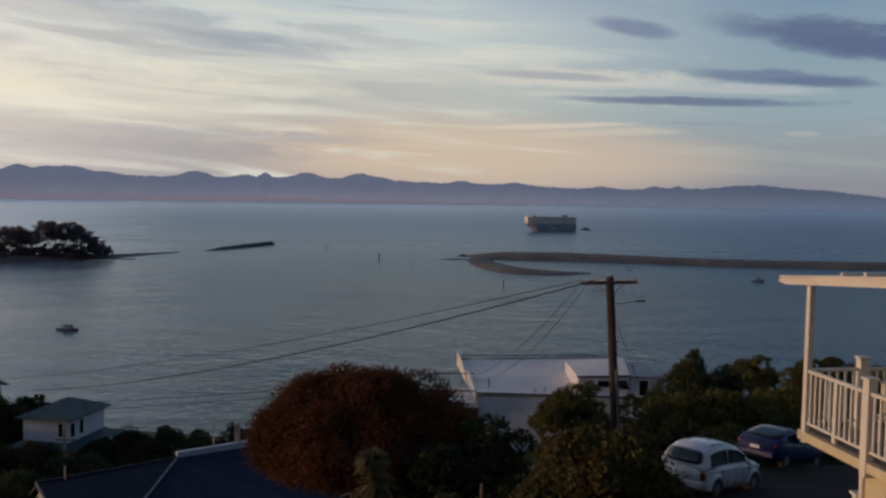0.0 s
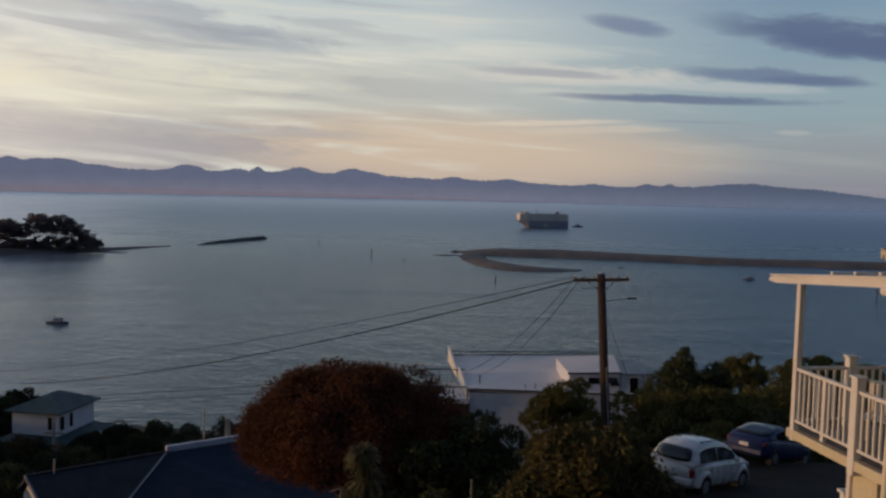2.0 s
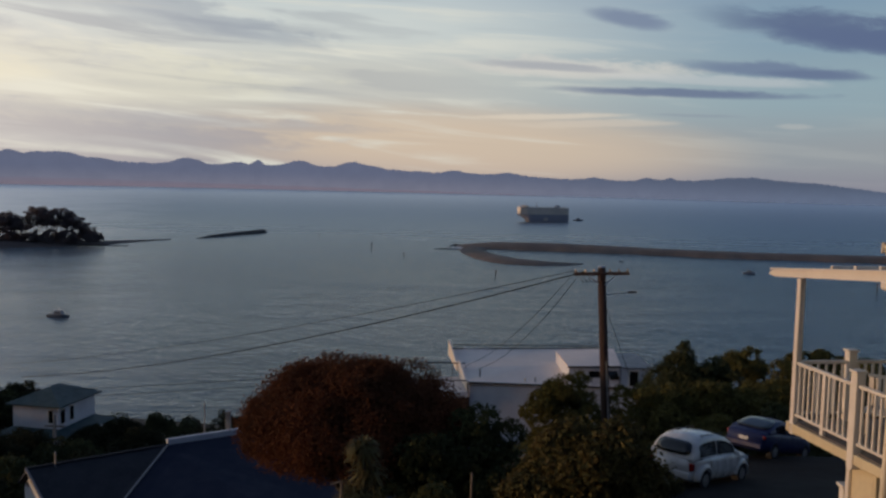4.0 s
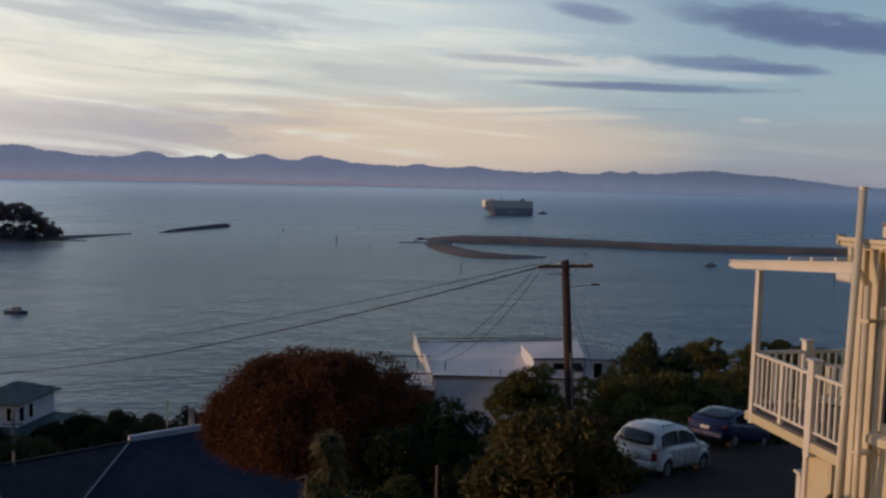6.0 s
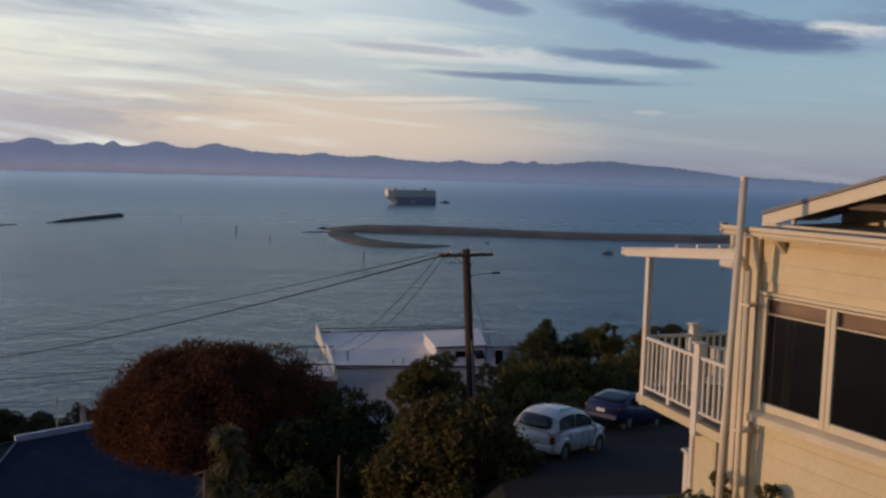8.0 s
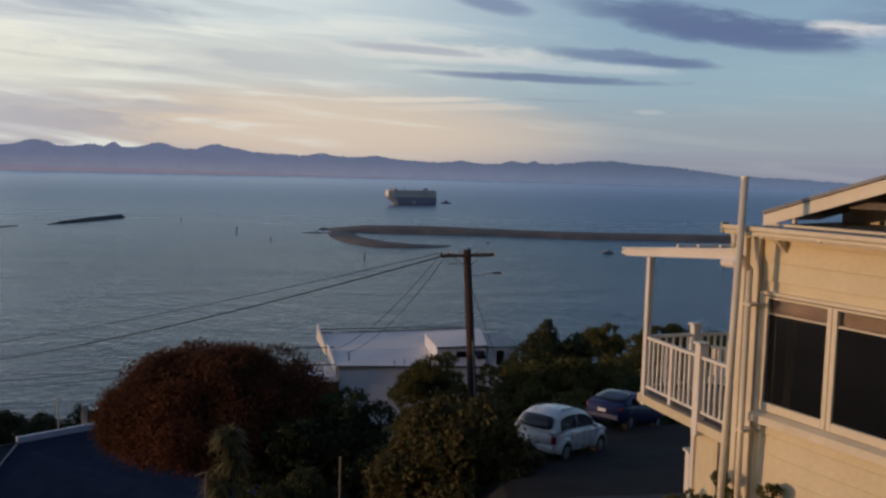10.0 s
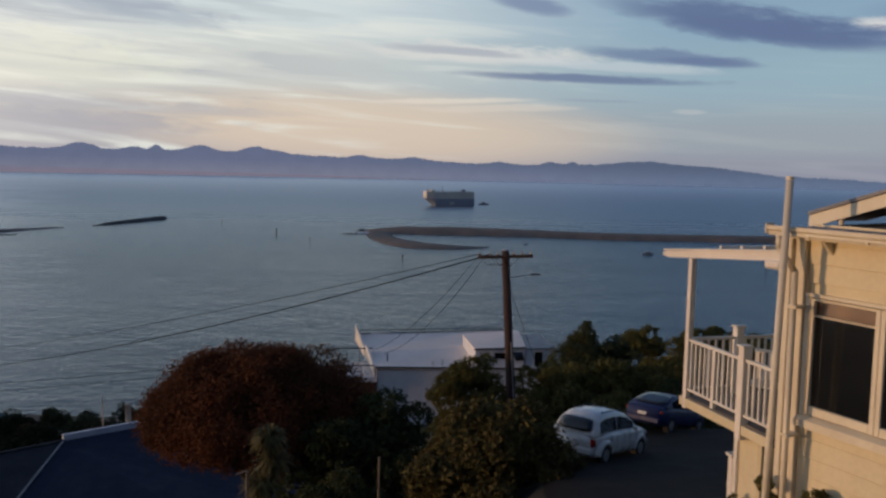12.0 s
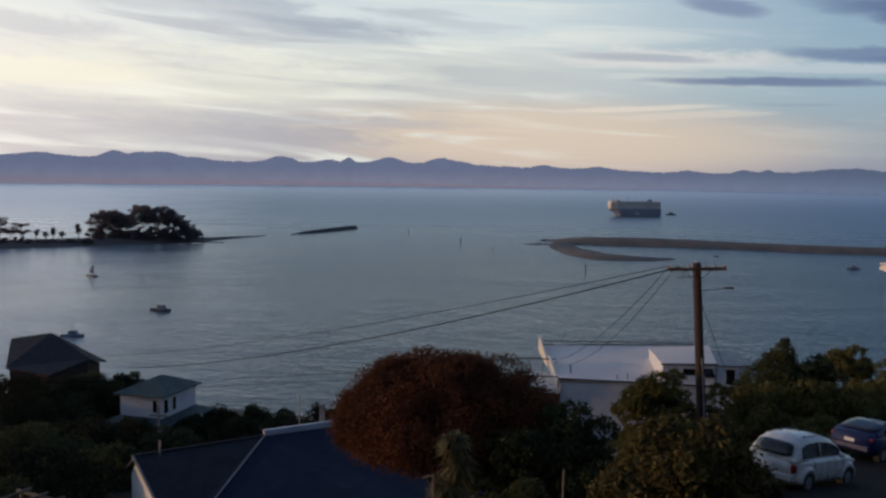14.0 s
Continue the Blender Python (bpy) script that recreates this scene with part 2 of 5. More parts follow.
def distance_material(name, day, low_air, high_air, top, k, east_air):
    """Far land seen through kilometres of air: a backdrop with its haze painted in, part surface, part glow, mistier
    near the water.
    """
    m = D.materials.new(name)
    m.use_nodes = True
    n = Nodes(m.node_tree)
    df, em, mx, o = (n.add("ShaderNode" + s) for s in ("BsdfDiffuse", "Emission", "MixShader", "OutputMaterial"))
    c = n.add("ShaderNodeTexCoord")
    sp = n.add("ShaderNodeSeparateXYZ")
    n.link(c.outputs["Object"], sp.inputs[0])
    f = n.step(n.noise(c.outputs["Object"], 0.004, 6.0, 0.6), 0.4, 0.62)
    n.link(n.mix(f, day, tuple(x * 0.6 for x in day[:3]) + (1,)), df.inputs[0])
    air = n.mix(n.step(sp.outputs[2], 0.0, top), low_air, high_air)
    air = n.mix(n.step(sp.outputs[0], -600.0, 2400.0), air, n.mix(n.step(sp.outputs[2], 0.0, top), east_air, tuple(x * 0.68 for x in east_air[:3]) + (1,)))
    # spurs and gullies painted as faint darker tone in the glow
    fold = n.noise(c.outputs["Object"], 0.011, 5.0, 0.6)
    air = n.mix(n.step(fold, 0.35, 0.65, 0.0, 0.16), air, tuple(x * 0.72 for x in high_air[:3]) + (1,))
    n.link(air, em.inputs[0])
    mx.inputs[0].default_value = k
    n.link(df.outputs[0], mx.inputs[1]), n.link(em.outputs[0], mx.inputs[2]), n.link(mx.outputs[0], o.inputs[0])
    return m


WATER = water_material()
# painted haze tones: at the water, at the tops, to the east
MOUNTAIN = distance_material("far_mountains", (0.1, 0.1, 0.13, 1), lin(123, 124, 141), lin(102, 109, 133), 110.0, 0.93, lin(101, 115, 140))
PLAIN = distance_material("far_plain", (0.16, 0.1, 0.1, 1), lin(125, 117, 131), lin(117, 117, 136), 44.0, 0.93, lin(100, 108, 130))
SOIL = mat("hillside_soil", (0.022, 0.02, 0.014), (0.014, 0.017, 0.009), 0.95, 0.4, bump=0.6, fine=0.4)
ASPHALT = mat("asphalt", (0.021, 0.02, 0.019), (0.014, 0.0135, 0.013), 0.98, 0.7, bump=0.5, bump_scale=60, fine=0.3, spec=0.15)
PAVING = mat("worn_dark_paving", (0.07, 0.067, 0.062), (0.05, 0.048, 0.046), 0.95, 1.2, bump=0.4, fine=0.3, spec=0.15)
CONCRETE = mat("concrete", (0.32, 0.31, 0.29), (0.24, 0.23, 0.21), 0.85, 1.5, bump=0.4, fine=0.3)
SHINGLE = mat("shingle_beach", (0.135, 0.11, 0.09), (0.2, 0.16, 0.135), 0.9, 0.05, bump=0.8, bump_scale=0.6, fine=0.35)
ROCK = mat("dark_rock", (0.05, 0.048, 0.045), (0.09, 0.082, 0.075), 0.85, 0.3, bump=0.8, bump_scale=1.5, fine=0.4)
CREAM = mat("cream_weatherboard_paint", (0.7, 0.605, 0.4), (0.63, 0.535, 0.345), 0.5, 0.9, bump=0.12, bump_scale=30, fine=0.06)
WHITE = mat("white_gloss_paint", (0.8, 0.74, 0.65), (0.74, 0.68, 0.59), 0.42, 1.2, bump=0.1, bump_scale=30, fine=0.05)
TRIM = mat("cream_gloss_trim", (0.74, 0.66, 0.5), (0.67, 0.59, 0.44), 0.42, 1.2, bump=0.1, bump_scale=30, fine=0.05)
ROOF_GREY = mat("grey_roof_iron", (0.22, 0.22, 0.22), (0.16, 0.16, 0.17), 0.5, 1.0, bump=0.2, fine=0.1)
ROOF_NAVY = mat("navy_painted_roof", (0.018, 0.024, 0.046), (0.022, 0.028, 0.05), 0.85, 0.6, bump=0.2, fine=0.1, spec=0.15)
ROOF_SLATE = mat("dark_grey_roof", (0.034, 0.037, 0.046), (0.026, 0.029, 0.037), 0.85, 0.8, bump=0.3, fine=0.2, spec=0.15)
ROOF_TEAL = mat("dark_teal_roof", (0.02, 0.055, 0.06), (0.014, 0.04, 0.045), 0.6, 0.6, bump=0.3, fine=0.2)
STUCCO = mat("white_stucco", (0.66, 0.66, 0.68), (0.56, 0.56, 0.6), 0.85, 0.6, bump=0.2, bump_scale=20, fine=0.06)
MEMBRANE = mat("pale_roof_membrane", (0.82, 0.72, 0.65), (0.73, 0.64, 0.58), 0.8, 0.25, bump=0.15, fine=0.06)
DARK_METAL = mat("dark_metal", (0.03, 0.03, 0.032), (0.05, 0.048, 0.046), 0.5, 3.0, metal=0.6)
GALV = mat("galvanised_steel", (0.5, 0.5, 0.5), (0.38, 0.38, 0.39), 0.45, 5.0, metal=0.8)
POLE_WOOD = mat("weathered_pole_wood", (0.055, 0.03, 0.022), (0.034, 0.02, 0.016), 0.9, 3.0, bump=0.8, fine=0.4, stretch=(6, 6, 0.4))
DECK_WOOD = mat("grey_deck_timber", (0.2, 0.17, 0.15), (0.14, 0.12, 0.11), 0.85, 2.0, bump=0.4, fine=0.3, piece=0.15)
OLD_WOOD = mat("weathered_grey_wood", (0.2, 0.16, 0.12), (0.12, 0.1, 0.08), 0.9, 3.0, bump=0.5, fine=0.3)
BARK = mat("bark", (0.06, 0.045, 0.032), (0.035, 0.027, 0.02), 0.95, 5.0, bump=0.9, fine=0.4, stretch=(3, 3, 0.6))
GLASS = mat("dark_window_glass", (0.012, 0.014, 0.016), (0.008, 0.009, 0.01), 0.02, 0.4, spec=0.6)
BLIND = mat("brown_roller_blind", (0.115, 0.078, 0.055), (0.08, 0.056, 0.04), 0.9, 1.4, bump=0.3, fine=0.2)
CLEAR_GLASS = mat("clear_window_glass", (0.9, 0.92, 0.93), (0.86, 0.88, 0.9), 0.13, 0.5)
CLEAR_GLASS.node_tree.nodes["Principled BSDF"].inputs["Transmission Weight"].default_value = 1.0
CAR_GLASS = mat("tinted_car_glass", (0.01, 0.012, 0.014), (0.014, 0.016, 0.018), 0.1, 1.0, spec=0.6)
CAR_WHITE = mat("white_car_paint", (0.58, 0.575, 0.56), (0.53, 0.525, 0.51), 0.28, 1.5, coat=0.6)
CAR_BLUE = mat("navy_car_paint", (0.01, 0.017, 0.075), (0.013, 0.021, 0.085), 0.5, 1.5, coat=0.12, spec=0.3)
RUBBER = mat("tyre_rubber", (0.014, 0.014, 0.014), (0.02, 0.02, 0.02), 0.9, 8.0, bump=0.4)
ALLOY = mat("alloy_rim", (0.45, 0.45, 0.46), (0.36, 0.36, 0.37), 0.35, 4.0, metal=0.8)
RED_LENS = mat("red_lamp_lens", (0.3, 0.012, 0.01), (0.2, 0.01, 0.01), 0.2, 6.0)
CLEAR_LENS = mat("clear_lamp_lens", (0.6, 0.6, 0.58), (0.5, 0.5, 0.48), 0.15, 6.0)
BLACK = mat("black_plastic", (0.015, 0.015, 0.016), (0.022, 0.022, 0.022), 0.6, 5.0)
CABLE = mat("cable_sheath", (0.006, 0.006, 0.007), (0.01, 0.01, 0.01), 0.9, 2.0, spec=0.1)
CERAMIC = mat("brown_insulator", (0.07, 0.03, 0.02), (0.1, 0.05, 0.03), 0.3, 6.0)
# hull navy lightened to include the haze over the bay
SHIP_BLUE = mat("ship_hull_hazed_navy", (0.25, 0.27, 0.33), (0.28, 0.3, 0.36), 0.6, 0.08, fine=0.15)
SHIP_PALE = mat("ship_upper_grey", (0.6, 0.56, 0.5), (0.5, 0.47, 0.43), 0.6, 0.08, fine=0.1)
BOAT_GREY = mat("boat_hull", (0.2, 0.24, 0.3), (0.15, 0.19, 0.25), 0.5, 0.6)
BOAT_DARK = mat("boat_dark_hull", (0.05, 0.075, 0.12), (0.035, 0.055, 0.09), 0.5, 0.6)
SAIL = mat("furled_sail_cover", (0.06, 0.07, 0.1), (0.09, 0.1, 0.12), 0.9, 2.0)
L_RED = mat("russet_leaves", (0.172, 0.068, 0.034), (0.1, 0.046, 0.026), 0.9, 0.35, island=0.2, through_light=0.35, spec=0.12)
L_DARK = mat("dark_green_leaves", (0.06, 0.07, 0.034), (0.075, 0.08, 0.036), 0.85, 0.5, island=0.35, through_light=0.22, spec=0.15)
L_GREEN = mat("garden_green_leaves", (0.072, 0.082, 0.036), (0.05, 0.058, 0.026), 0.85, 0.6, island=0.35, through_light=0.25, spec=0.15)
# darker leaf copy with the western slope's shade in its colour
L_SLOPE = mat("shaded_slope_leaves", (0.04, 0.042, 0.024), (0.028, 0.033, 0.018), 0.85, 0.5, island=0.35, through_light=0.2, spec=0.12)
L_OLIVE = mat("olive_leaves", (0.135, 0.122, 0.042), (0.088, 0.088, 0.03), 0.85, 0.5, island=0.3, through_light=0.28, spec=0.15)
L_BRONZE = mat("bronze_green_leaves", (0.12, 0.095, 0.034), (0.06, 0.055, 0.022), 0.8, 0.7, island=0.4, through_light=0.25, spec=0.15)
L_PALE = mat("pale_strap_leaves", (0.15, 0.125, 0.055), (0.09, 0.082, 0.034), 0.8, 0.8, island=0.4, through_light=0.1, spec=0.2)
# aerial haze put into the needle colour: greyer, paler mauve
L_PINE = mat("hazed_pine_needles", (0.14, 0.118, 0.125), (0.18, 0.15, 0.15), 0.85, 0.1, island=0.3, through_light=0.5)
GRASS = mat("rough_grass", (0.045, 0.05, 0.015), (0.07, 0.06, 0.025), 0.9, 0.5, island=0.5)

# ---------------------------------------------------------------- builders


def mesh_object(name, bm, material, smooth=False):
    me = D.meshes.new(name)
    bm.to_mesh(me)
    bm.free()
    me.materials.append(material)
    if smooth:
        me.shade_smooth()
    return new(name, me)


def part(name, bm, material, parent, label="", smooth=False):
    ob = mesh_object(name, bm, material, smooth)
    ob.parent = parent
    ob.matrix_parent_inverse = Matrix.Identity(4)
    if label:
        ob["label"] = label
    return ob


def thing(name, m, label, category, group=""):
    ob = new(name)
    ob.matrix_world = m
    ob.empty_display_size = 0.3
    return tagged(ob, label, category, group)


def box(bm, x0, x1, y0, y1, z0, z1, bevel=0.0, m=None):
    r = bmesh.ops.create_cube(bm, size=1.0, matrix=Matrix.Translation(((x0 + x1) / 2, (y0 + y1) / 2, (z0 + z1) / 2)) @ Matrix.Diagonal((x1 - x0, y1 - y0, z1 - z0, 1)))
    vs = r["verts"]
    if bevel:
        es = list({e for v in vs for e in v.link_edges})
        rb = bmesh.ops.bevel(bm, geom=es, offset=bevel, segments=1, affect="EDGES")
        vs = list({v for f in rb["faces"] for v in f.verts} | {v for v in vs if v.is_valid})
    if m is not None:
        bmesh.ops.transform(bm, matrix=m, verts=vs)
    return bm


def boxed(*a, **k):
    return box(bmesh.new(), *a, **k)


def rod(bm, p, q, r0, r1=None, seg=8):
    p, q = Vector(p), Vector(q)
    d = q - p
    bmesh.ops.create_cone(bm, cap_ends=True, segments=seg, radius1=r0, radius2=r0 if r1 is None else r1, depth=d.length,
                          matrix=Matrix.Translation((p + q) / 2) @ d.to_track_quat("Z", "Y").to_matrix().to_4x4())
    return bm


def rodded(*a, **k):
    return rod(bmesh.new(), *a, **k)


def poly(pts, faces):
    bm = bmesh.new()
    vs = [bm.verts.new(p) for p in pts]
    for f in faces:
        bm.faces.new([vs[i] for i in f])
    bmesh.ops.recalc_face_normals(bm, faces=bm.faces)
    return bm


def prism(outline, y0, y1):
    """Closed outline in x, z pushed from y0 to y1."""
    n = len(outline)
    pts = [(x, y0, z) for x, z in outline] + [(x, y1, z) for x, z in outline]
    faces = [tuple(range(n)), tuple(range(2 * n - 1, n - 1, -1))] + [(i, (i + 1) % n, n + (i + 1) % n, n + i) for i in range(n)]
    return poly(pts, faces)


def slab(pts, thick):
    """A flat panel: its top corners, and a thickness downwards."""
    n = len(pts)
    low = [(x, y, z - thick) for x, y, z in pts]
    return poly(list(pts) + low, [tuple(range(n)), tuple(range(2 * n - 1, n - 1, -1))] + [(i, (i + 1) % n, n + (i + 1) % n, n + i) for i in range(n)])


def grid_mesh(name, pts, nu, nv, material, closed=False, smooth=True):
    faces = []
    for i in range(nu - 1):
        for j in range(nv - (0 if closed else 1)):
            k = (j + 1) % nv
            faces.append((i * nv + j, i * nv + k, (i + 1) * nv + k, (i + 1) * nv + j))
    me = D.meshes.new(name)
    me.from_pydata(pts, [], faces)
    me.materials.append(material)
    if smooth:
        me.shade_smooth()
    return new(name, me)


def fbm(x, y, z=0.0, octaves=4):
    return noise.fractal(Vector((x, y, z)), 0.9, 2.0, octaves)


def leaf_mesh(name, centres, outward, size, aspect, rng, droop=0.0, spread=0.8):
    """Folded leaves, two triangles each, loosely facing outward."""
    n = len(centres)
    a = outward + rng.normal(0, spread, (n, 3))
    a /= np.linalg.norm(a, axis=1)[:, None] + 1e-9
    t = np.cross(a, rng.normal(0, 1, (n, 3)))
    t /= np.linalg.norm(t, axis=1)[:, None] + 1e-9
    b = np.cross(a, t)
    s = (size * rng.uniform(0.6, 1.35, n))[:, None]
    w = s * aspect
    v = np.stack([centres - t * s, centres + b * w + a * w * 0.3, centres + t * s - np.array([0, 0, 1]) * s * droop, centres - b * w + a * w * 0.3], 1).reshape(-1, 3)
    i = np.arange(n)[:, None] * 4
    tri = np.concatenate([i + np.array([[0, 1, 2]]), i + np.array([[0, 2, 3]])], 0)
    me = D.meshes.new(name)
    me.from_pydata(v.tolist(), [], tri.tolist())
    return me


def foliage(name, lumps, count, size, material, parent, seed, aspect=0.42, shell=0.55, droop=0.2):
    """A crown of many leaves round uneven lumps (x, y, z, rx, rz), with gaps."""
    rng = np.random.default_rng(seed)
    lumps = np.array(lumps, float)
    area = lumps[:, 3] * (lumps[:, 3] + lumps[:, 4])
    which = rng.choice(len(lumps), count, p=area / area.sum())
    d = rng.normal(0, 1, (count, 3))
    d[:, 2] += 0.25
    d /= np.linalg.norm(d, axis=1)[:, None]
    L = lumps[which]
    # twig tufts: leaves gather round random directions of their lump
    k = 46
    tufts = rng.normal(0, 1, (len(lumps), k, 3))
    tufts[:, :, 2] += 0.2
    tufts /= np.linalg.norm(tufts, axis=2)[:, :, None]
    near = tufts[which, rng.integers(0, k, count)]
    d = d * 0.28 + near
    d /= np.linalg.norm(d, axis=1)[:, None]
    reach = rng.uniform(shell, 1.0, count) ** 0.6 * rng.choice([1.0, 1.0, 1.0, 1.1, 1.16], count)
    c = L[:, :3] + d * np.stack([L[:, 3], L[:, 3], L[:, 4]], 1) * reach[:, None]
    me = leaf_mesh(name, c, d, size, aspect, rng, droop)
    me.materials.append(material)
    ob = new(name, me)
    ob.parent = parent
    return ob


def lumpy(seed, width, depth, z0, z1, n, dome=True):
    """Lumps that fill a rounded crown of that width and depth between two heights."""
    rng = np.random.default_rng(seed)
    res = []
    h = z1 - z0
    for i in range(n):
        rr = min(width, depth) * rng.choice([0.12, 0.15, 0.18, 0.22])
        rz = min(rr * 0.85, h * 0.3)
        a = rng.uniform(0, 2 * math.pi)
        r = 1.0 if i % 3 == 0 else math.sqrt(rng.uniform(0, 1))
        top = math.sqrt(max(0.0, 1 - (0.93 * r) ** 2)) * rng.uniform(0.9, 1.06)
        k = rng.uniform(0.1, 0.75) if i % 3 == 0 else (1.0 if i % 3 == 1 else rng.uniform(0.2, 0.9))
        z = z0 + rz + (h * (0.35 + 0.65 * top) - 2 * rz) * k * rng.uniform(0.94, 1.03)
        res.append((math.cos(a) * r * (width / 2 - rr), math.sin(a) * r * (depth / 2 - rr), z, rr, rz))
    return res


def tree(name, x, y, width, depth, z0, z1, count, size, leaves, label, category, seed, lumps=26, group="", trunk=0.16, aspect=0.42, under=0.6):
    base = ground_z(x, y)
    t = thing(name, Matrix.Translation((x, y, base)), label, category, group)
    rng = random.Random(seed)
    bm = bmesh.new()
    hub = Vector((0, 0, max(0.5, (z0 - base) * under)))
    rod(bm, (0, 0, -0.4), hub, trunk, trunk * 0.75)
    ls = lumpy(seed, width, depth, z0 - base, z1 - base, lumps)
    for lx, ly, lz, r, rz in ls[:14]:
        elbow = hub.lerp(Vector((lx, ly, lz)), 0.5) + Vector((rng.uniform(-.2, .2), rng.uniform(-.2, .2), 0.15))
        rod(bm, hub, elbow, trunk * 0.5, trunk * 0.3, 6)
        rod(bm, elbow, (lx, ly, lz), trunk * 0.3, trunk * 0.1, 5)
    part("trunk", bm, BARK, t)
    foliage("crown", ls, count, size, leaves, t, seed, aspect)
    return t


# ---------------------------------------------------------------- ground, sea, far land
EAST_Y = (-400, -60, -20, 0, 10, 20, 25, 28, 32, 40, 50, 60, 80, 100, 130, 180, 205, 215, 400)
EAST_Z = (120, 78, 64, 55.5, 53.2, 51.9, 51.0, 50.4, 49.9, 47.3, 44.5, 41.0, 37.5, 29, 19, 5, 0.4, -2, -6)
WEST_Y = (-400, -60, -20, 0, 10, 20, 30, 37, 42, 48, 60, 80, 100, 130, 180, 205, 215, 400)
WEST_Z = (120, 78, 64, 55, 50.5, 46.5, 44.0, 42.2, 40.2, 39.0, 37, 32, 28, 18, 5, 0.4, -2, -6)


def ground_z(x, y):
    e, w = np.interp(y, EAST_Y, EAST_Z), np.interp(y, WEST_Y, WEST_Z)
    k = min(1.0, max(0.0, (x + 2.0) / 8.5))
    k = k * k * (3 - 2 * k)
    far = min(1.0, max(0.0, (abs(x) - 150) / 200))
    z = w + (e - w) * k
    return float(z + (-6 - z) * far if z > -6 and y > 60 else z)


radii = [0.0] + [1.5 * i for i in range(1, 60)] + [95, 105, 115, 125, 135, 150, 165, 180, 195, 205, 215, 240, 300, 420, 800, 1800, 4900]
NA = 180
pts = []
for r in radii:
    for j in range(NA):
        a = 2 * math.pi * j / NA
        x, y = r * math.sin(a), r * math.cos(a)
        bump = 0.25 * fbm(x * 0.12, y * 0.12) if r < 200 and not (x > 4 and 6 < y < 36) else 0.0
        pts.append((x, y, ground_z(x, y) + bump))
tagged(grid_mesh("ground", pts, len(radii), NA, SOIL, closed=True), "dark overgrown hillside falling to the sea", "ground", kind="structure")

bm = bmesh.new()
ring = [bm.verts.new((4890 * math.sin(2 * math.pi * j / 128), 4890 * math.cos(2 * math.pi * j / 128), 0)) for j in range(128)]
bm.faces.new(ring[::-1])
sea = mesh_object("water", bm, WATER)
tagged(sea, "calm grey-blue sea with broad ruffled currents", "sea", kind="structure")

# mountains: the range's general height, and its summits as (degrees to the right, rise, half-width), in hundredths of the mean
RANGE_AZ = (-75, -60, -30, -26, -20, -10, -4, 0, 5, 8, 13, 20, 24, 28, 32, 36, 45, 60)
RANGE_H = (36, 40, 44, 43, 39, 41, 39, 35.5, 34, 30, 29, 35, 31, 18, 15, 8, 4, 3)
SUMMITS = ((-26.3, 11, 0.7), (-24.8, 8, 0.8), (-23.4, 12, 1.0), (-21.5, 5, 1.2), (-16.3, 9, 0.7), (-15.5, 5, 0.5), (-13.0, 5, 0.6), (-11.7, 9, 0.33), (-9.0, 10, 0.9), (-5.6, 11, 0.9),
           (-4.2, 4, 0.8), (1.2, 5, 0.7), (4.7, 4, 0.8), (10.4, 4, 0.7), (13.7, 5, 0.6), (15.1, 5, 0.35), (18.5, 2, 0.8), (20.0, 4, 1.5), (-30.5, 5, 1.2), (-36, 7, 2), (-42, 9, 1.5), (-50, 8, 2))


def ridge(az):
    h = float(np.interp(az, RANGE_AZ, RANGE_H)) + sum(r * math.exp(-((az - a) / w) ** 2) for a, r, w in SUMMITS)
    return 3.15 * (h + 1.1 * fbm(az * 1.3, 3.0) + 1.5 * (0.45 - abs(fbm(az * 1.9, 9.0, 2.0, 5))) + 0.9 * fbm(az * 6, 4.0) + 0.5 * fbm(az * 15, 6.0))


def arc_land(name, az0, az1, step_deg, profile, material, label):
    pts, n = [], 0
    az = az0
    while az <= az1:
        for r, z in profile(az):
            pts.append((r * math.sin(radians(az)), r * math.cos(radians(az)), z))
        n += 1
        az += step_deg
    ob = grid_mesh(name, pts, n, len(profile(az0)), material)
    return tagged(ob, label, "mountains", kind="structure")


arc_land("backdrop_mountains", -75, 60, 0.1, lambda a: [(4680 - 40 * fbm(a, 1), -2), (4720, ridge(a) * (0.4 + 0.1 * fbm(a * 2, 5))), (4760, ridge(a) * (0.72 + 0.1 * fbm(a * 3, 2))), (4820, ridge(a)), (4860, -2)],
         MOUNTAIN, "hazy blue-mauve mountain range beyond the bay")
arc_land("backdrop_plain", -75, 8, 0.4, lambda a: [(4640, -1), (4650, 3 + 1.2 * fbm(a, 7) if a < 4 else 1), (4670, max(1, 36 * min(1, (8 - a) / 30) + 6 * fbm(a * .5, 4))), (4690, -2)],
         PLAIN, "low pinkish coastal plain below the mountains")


def bank(name, spine, material, label, category, seed, across=9, step_m=6.0, rough_m=0.5):
    """A low mound along a line of (x, y, half-width, height)."""
    pts, n = [], 0
    cum = [0.0]
    for p, q in zip(spine, spine[1:]):
        cum.append(cum[-1] + math.hypot(q[0] - p[0], q[1] - p[1]))
    count = max(6, int(cum[-1] / step_m))
    cols = list(zip(*spine))
    at = lambda s: [float(np.interp(s, cum, c)) for c in cols]
    for i in range(count + 1):
        s = cum[-1] * i / count
        x, y, w, h = at(s)
        x0, y0, *_ = at(max(0, s - 4))
        x1, y1, *_ = at(min(cum[-1], s + 4))
        d = Vector((x1 - x0, y1 - y0)).normalized()
        for j in range(across):
            u = 2 * j / (across - 1) - 1
            ww = w * (1 + 0.18 * fbm(s * 0.04, u * 0.3, seed))
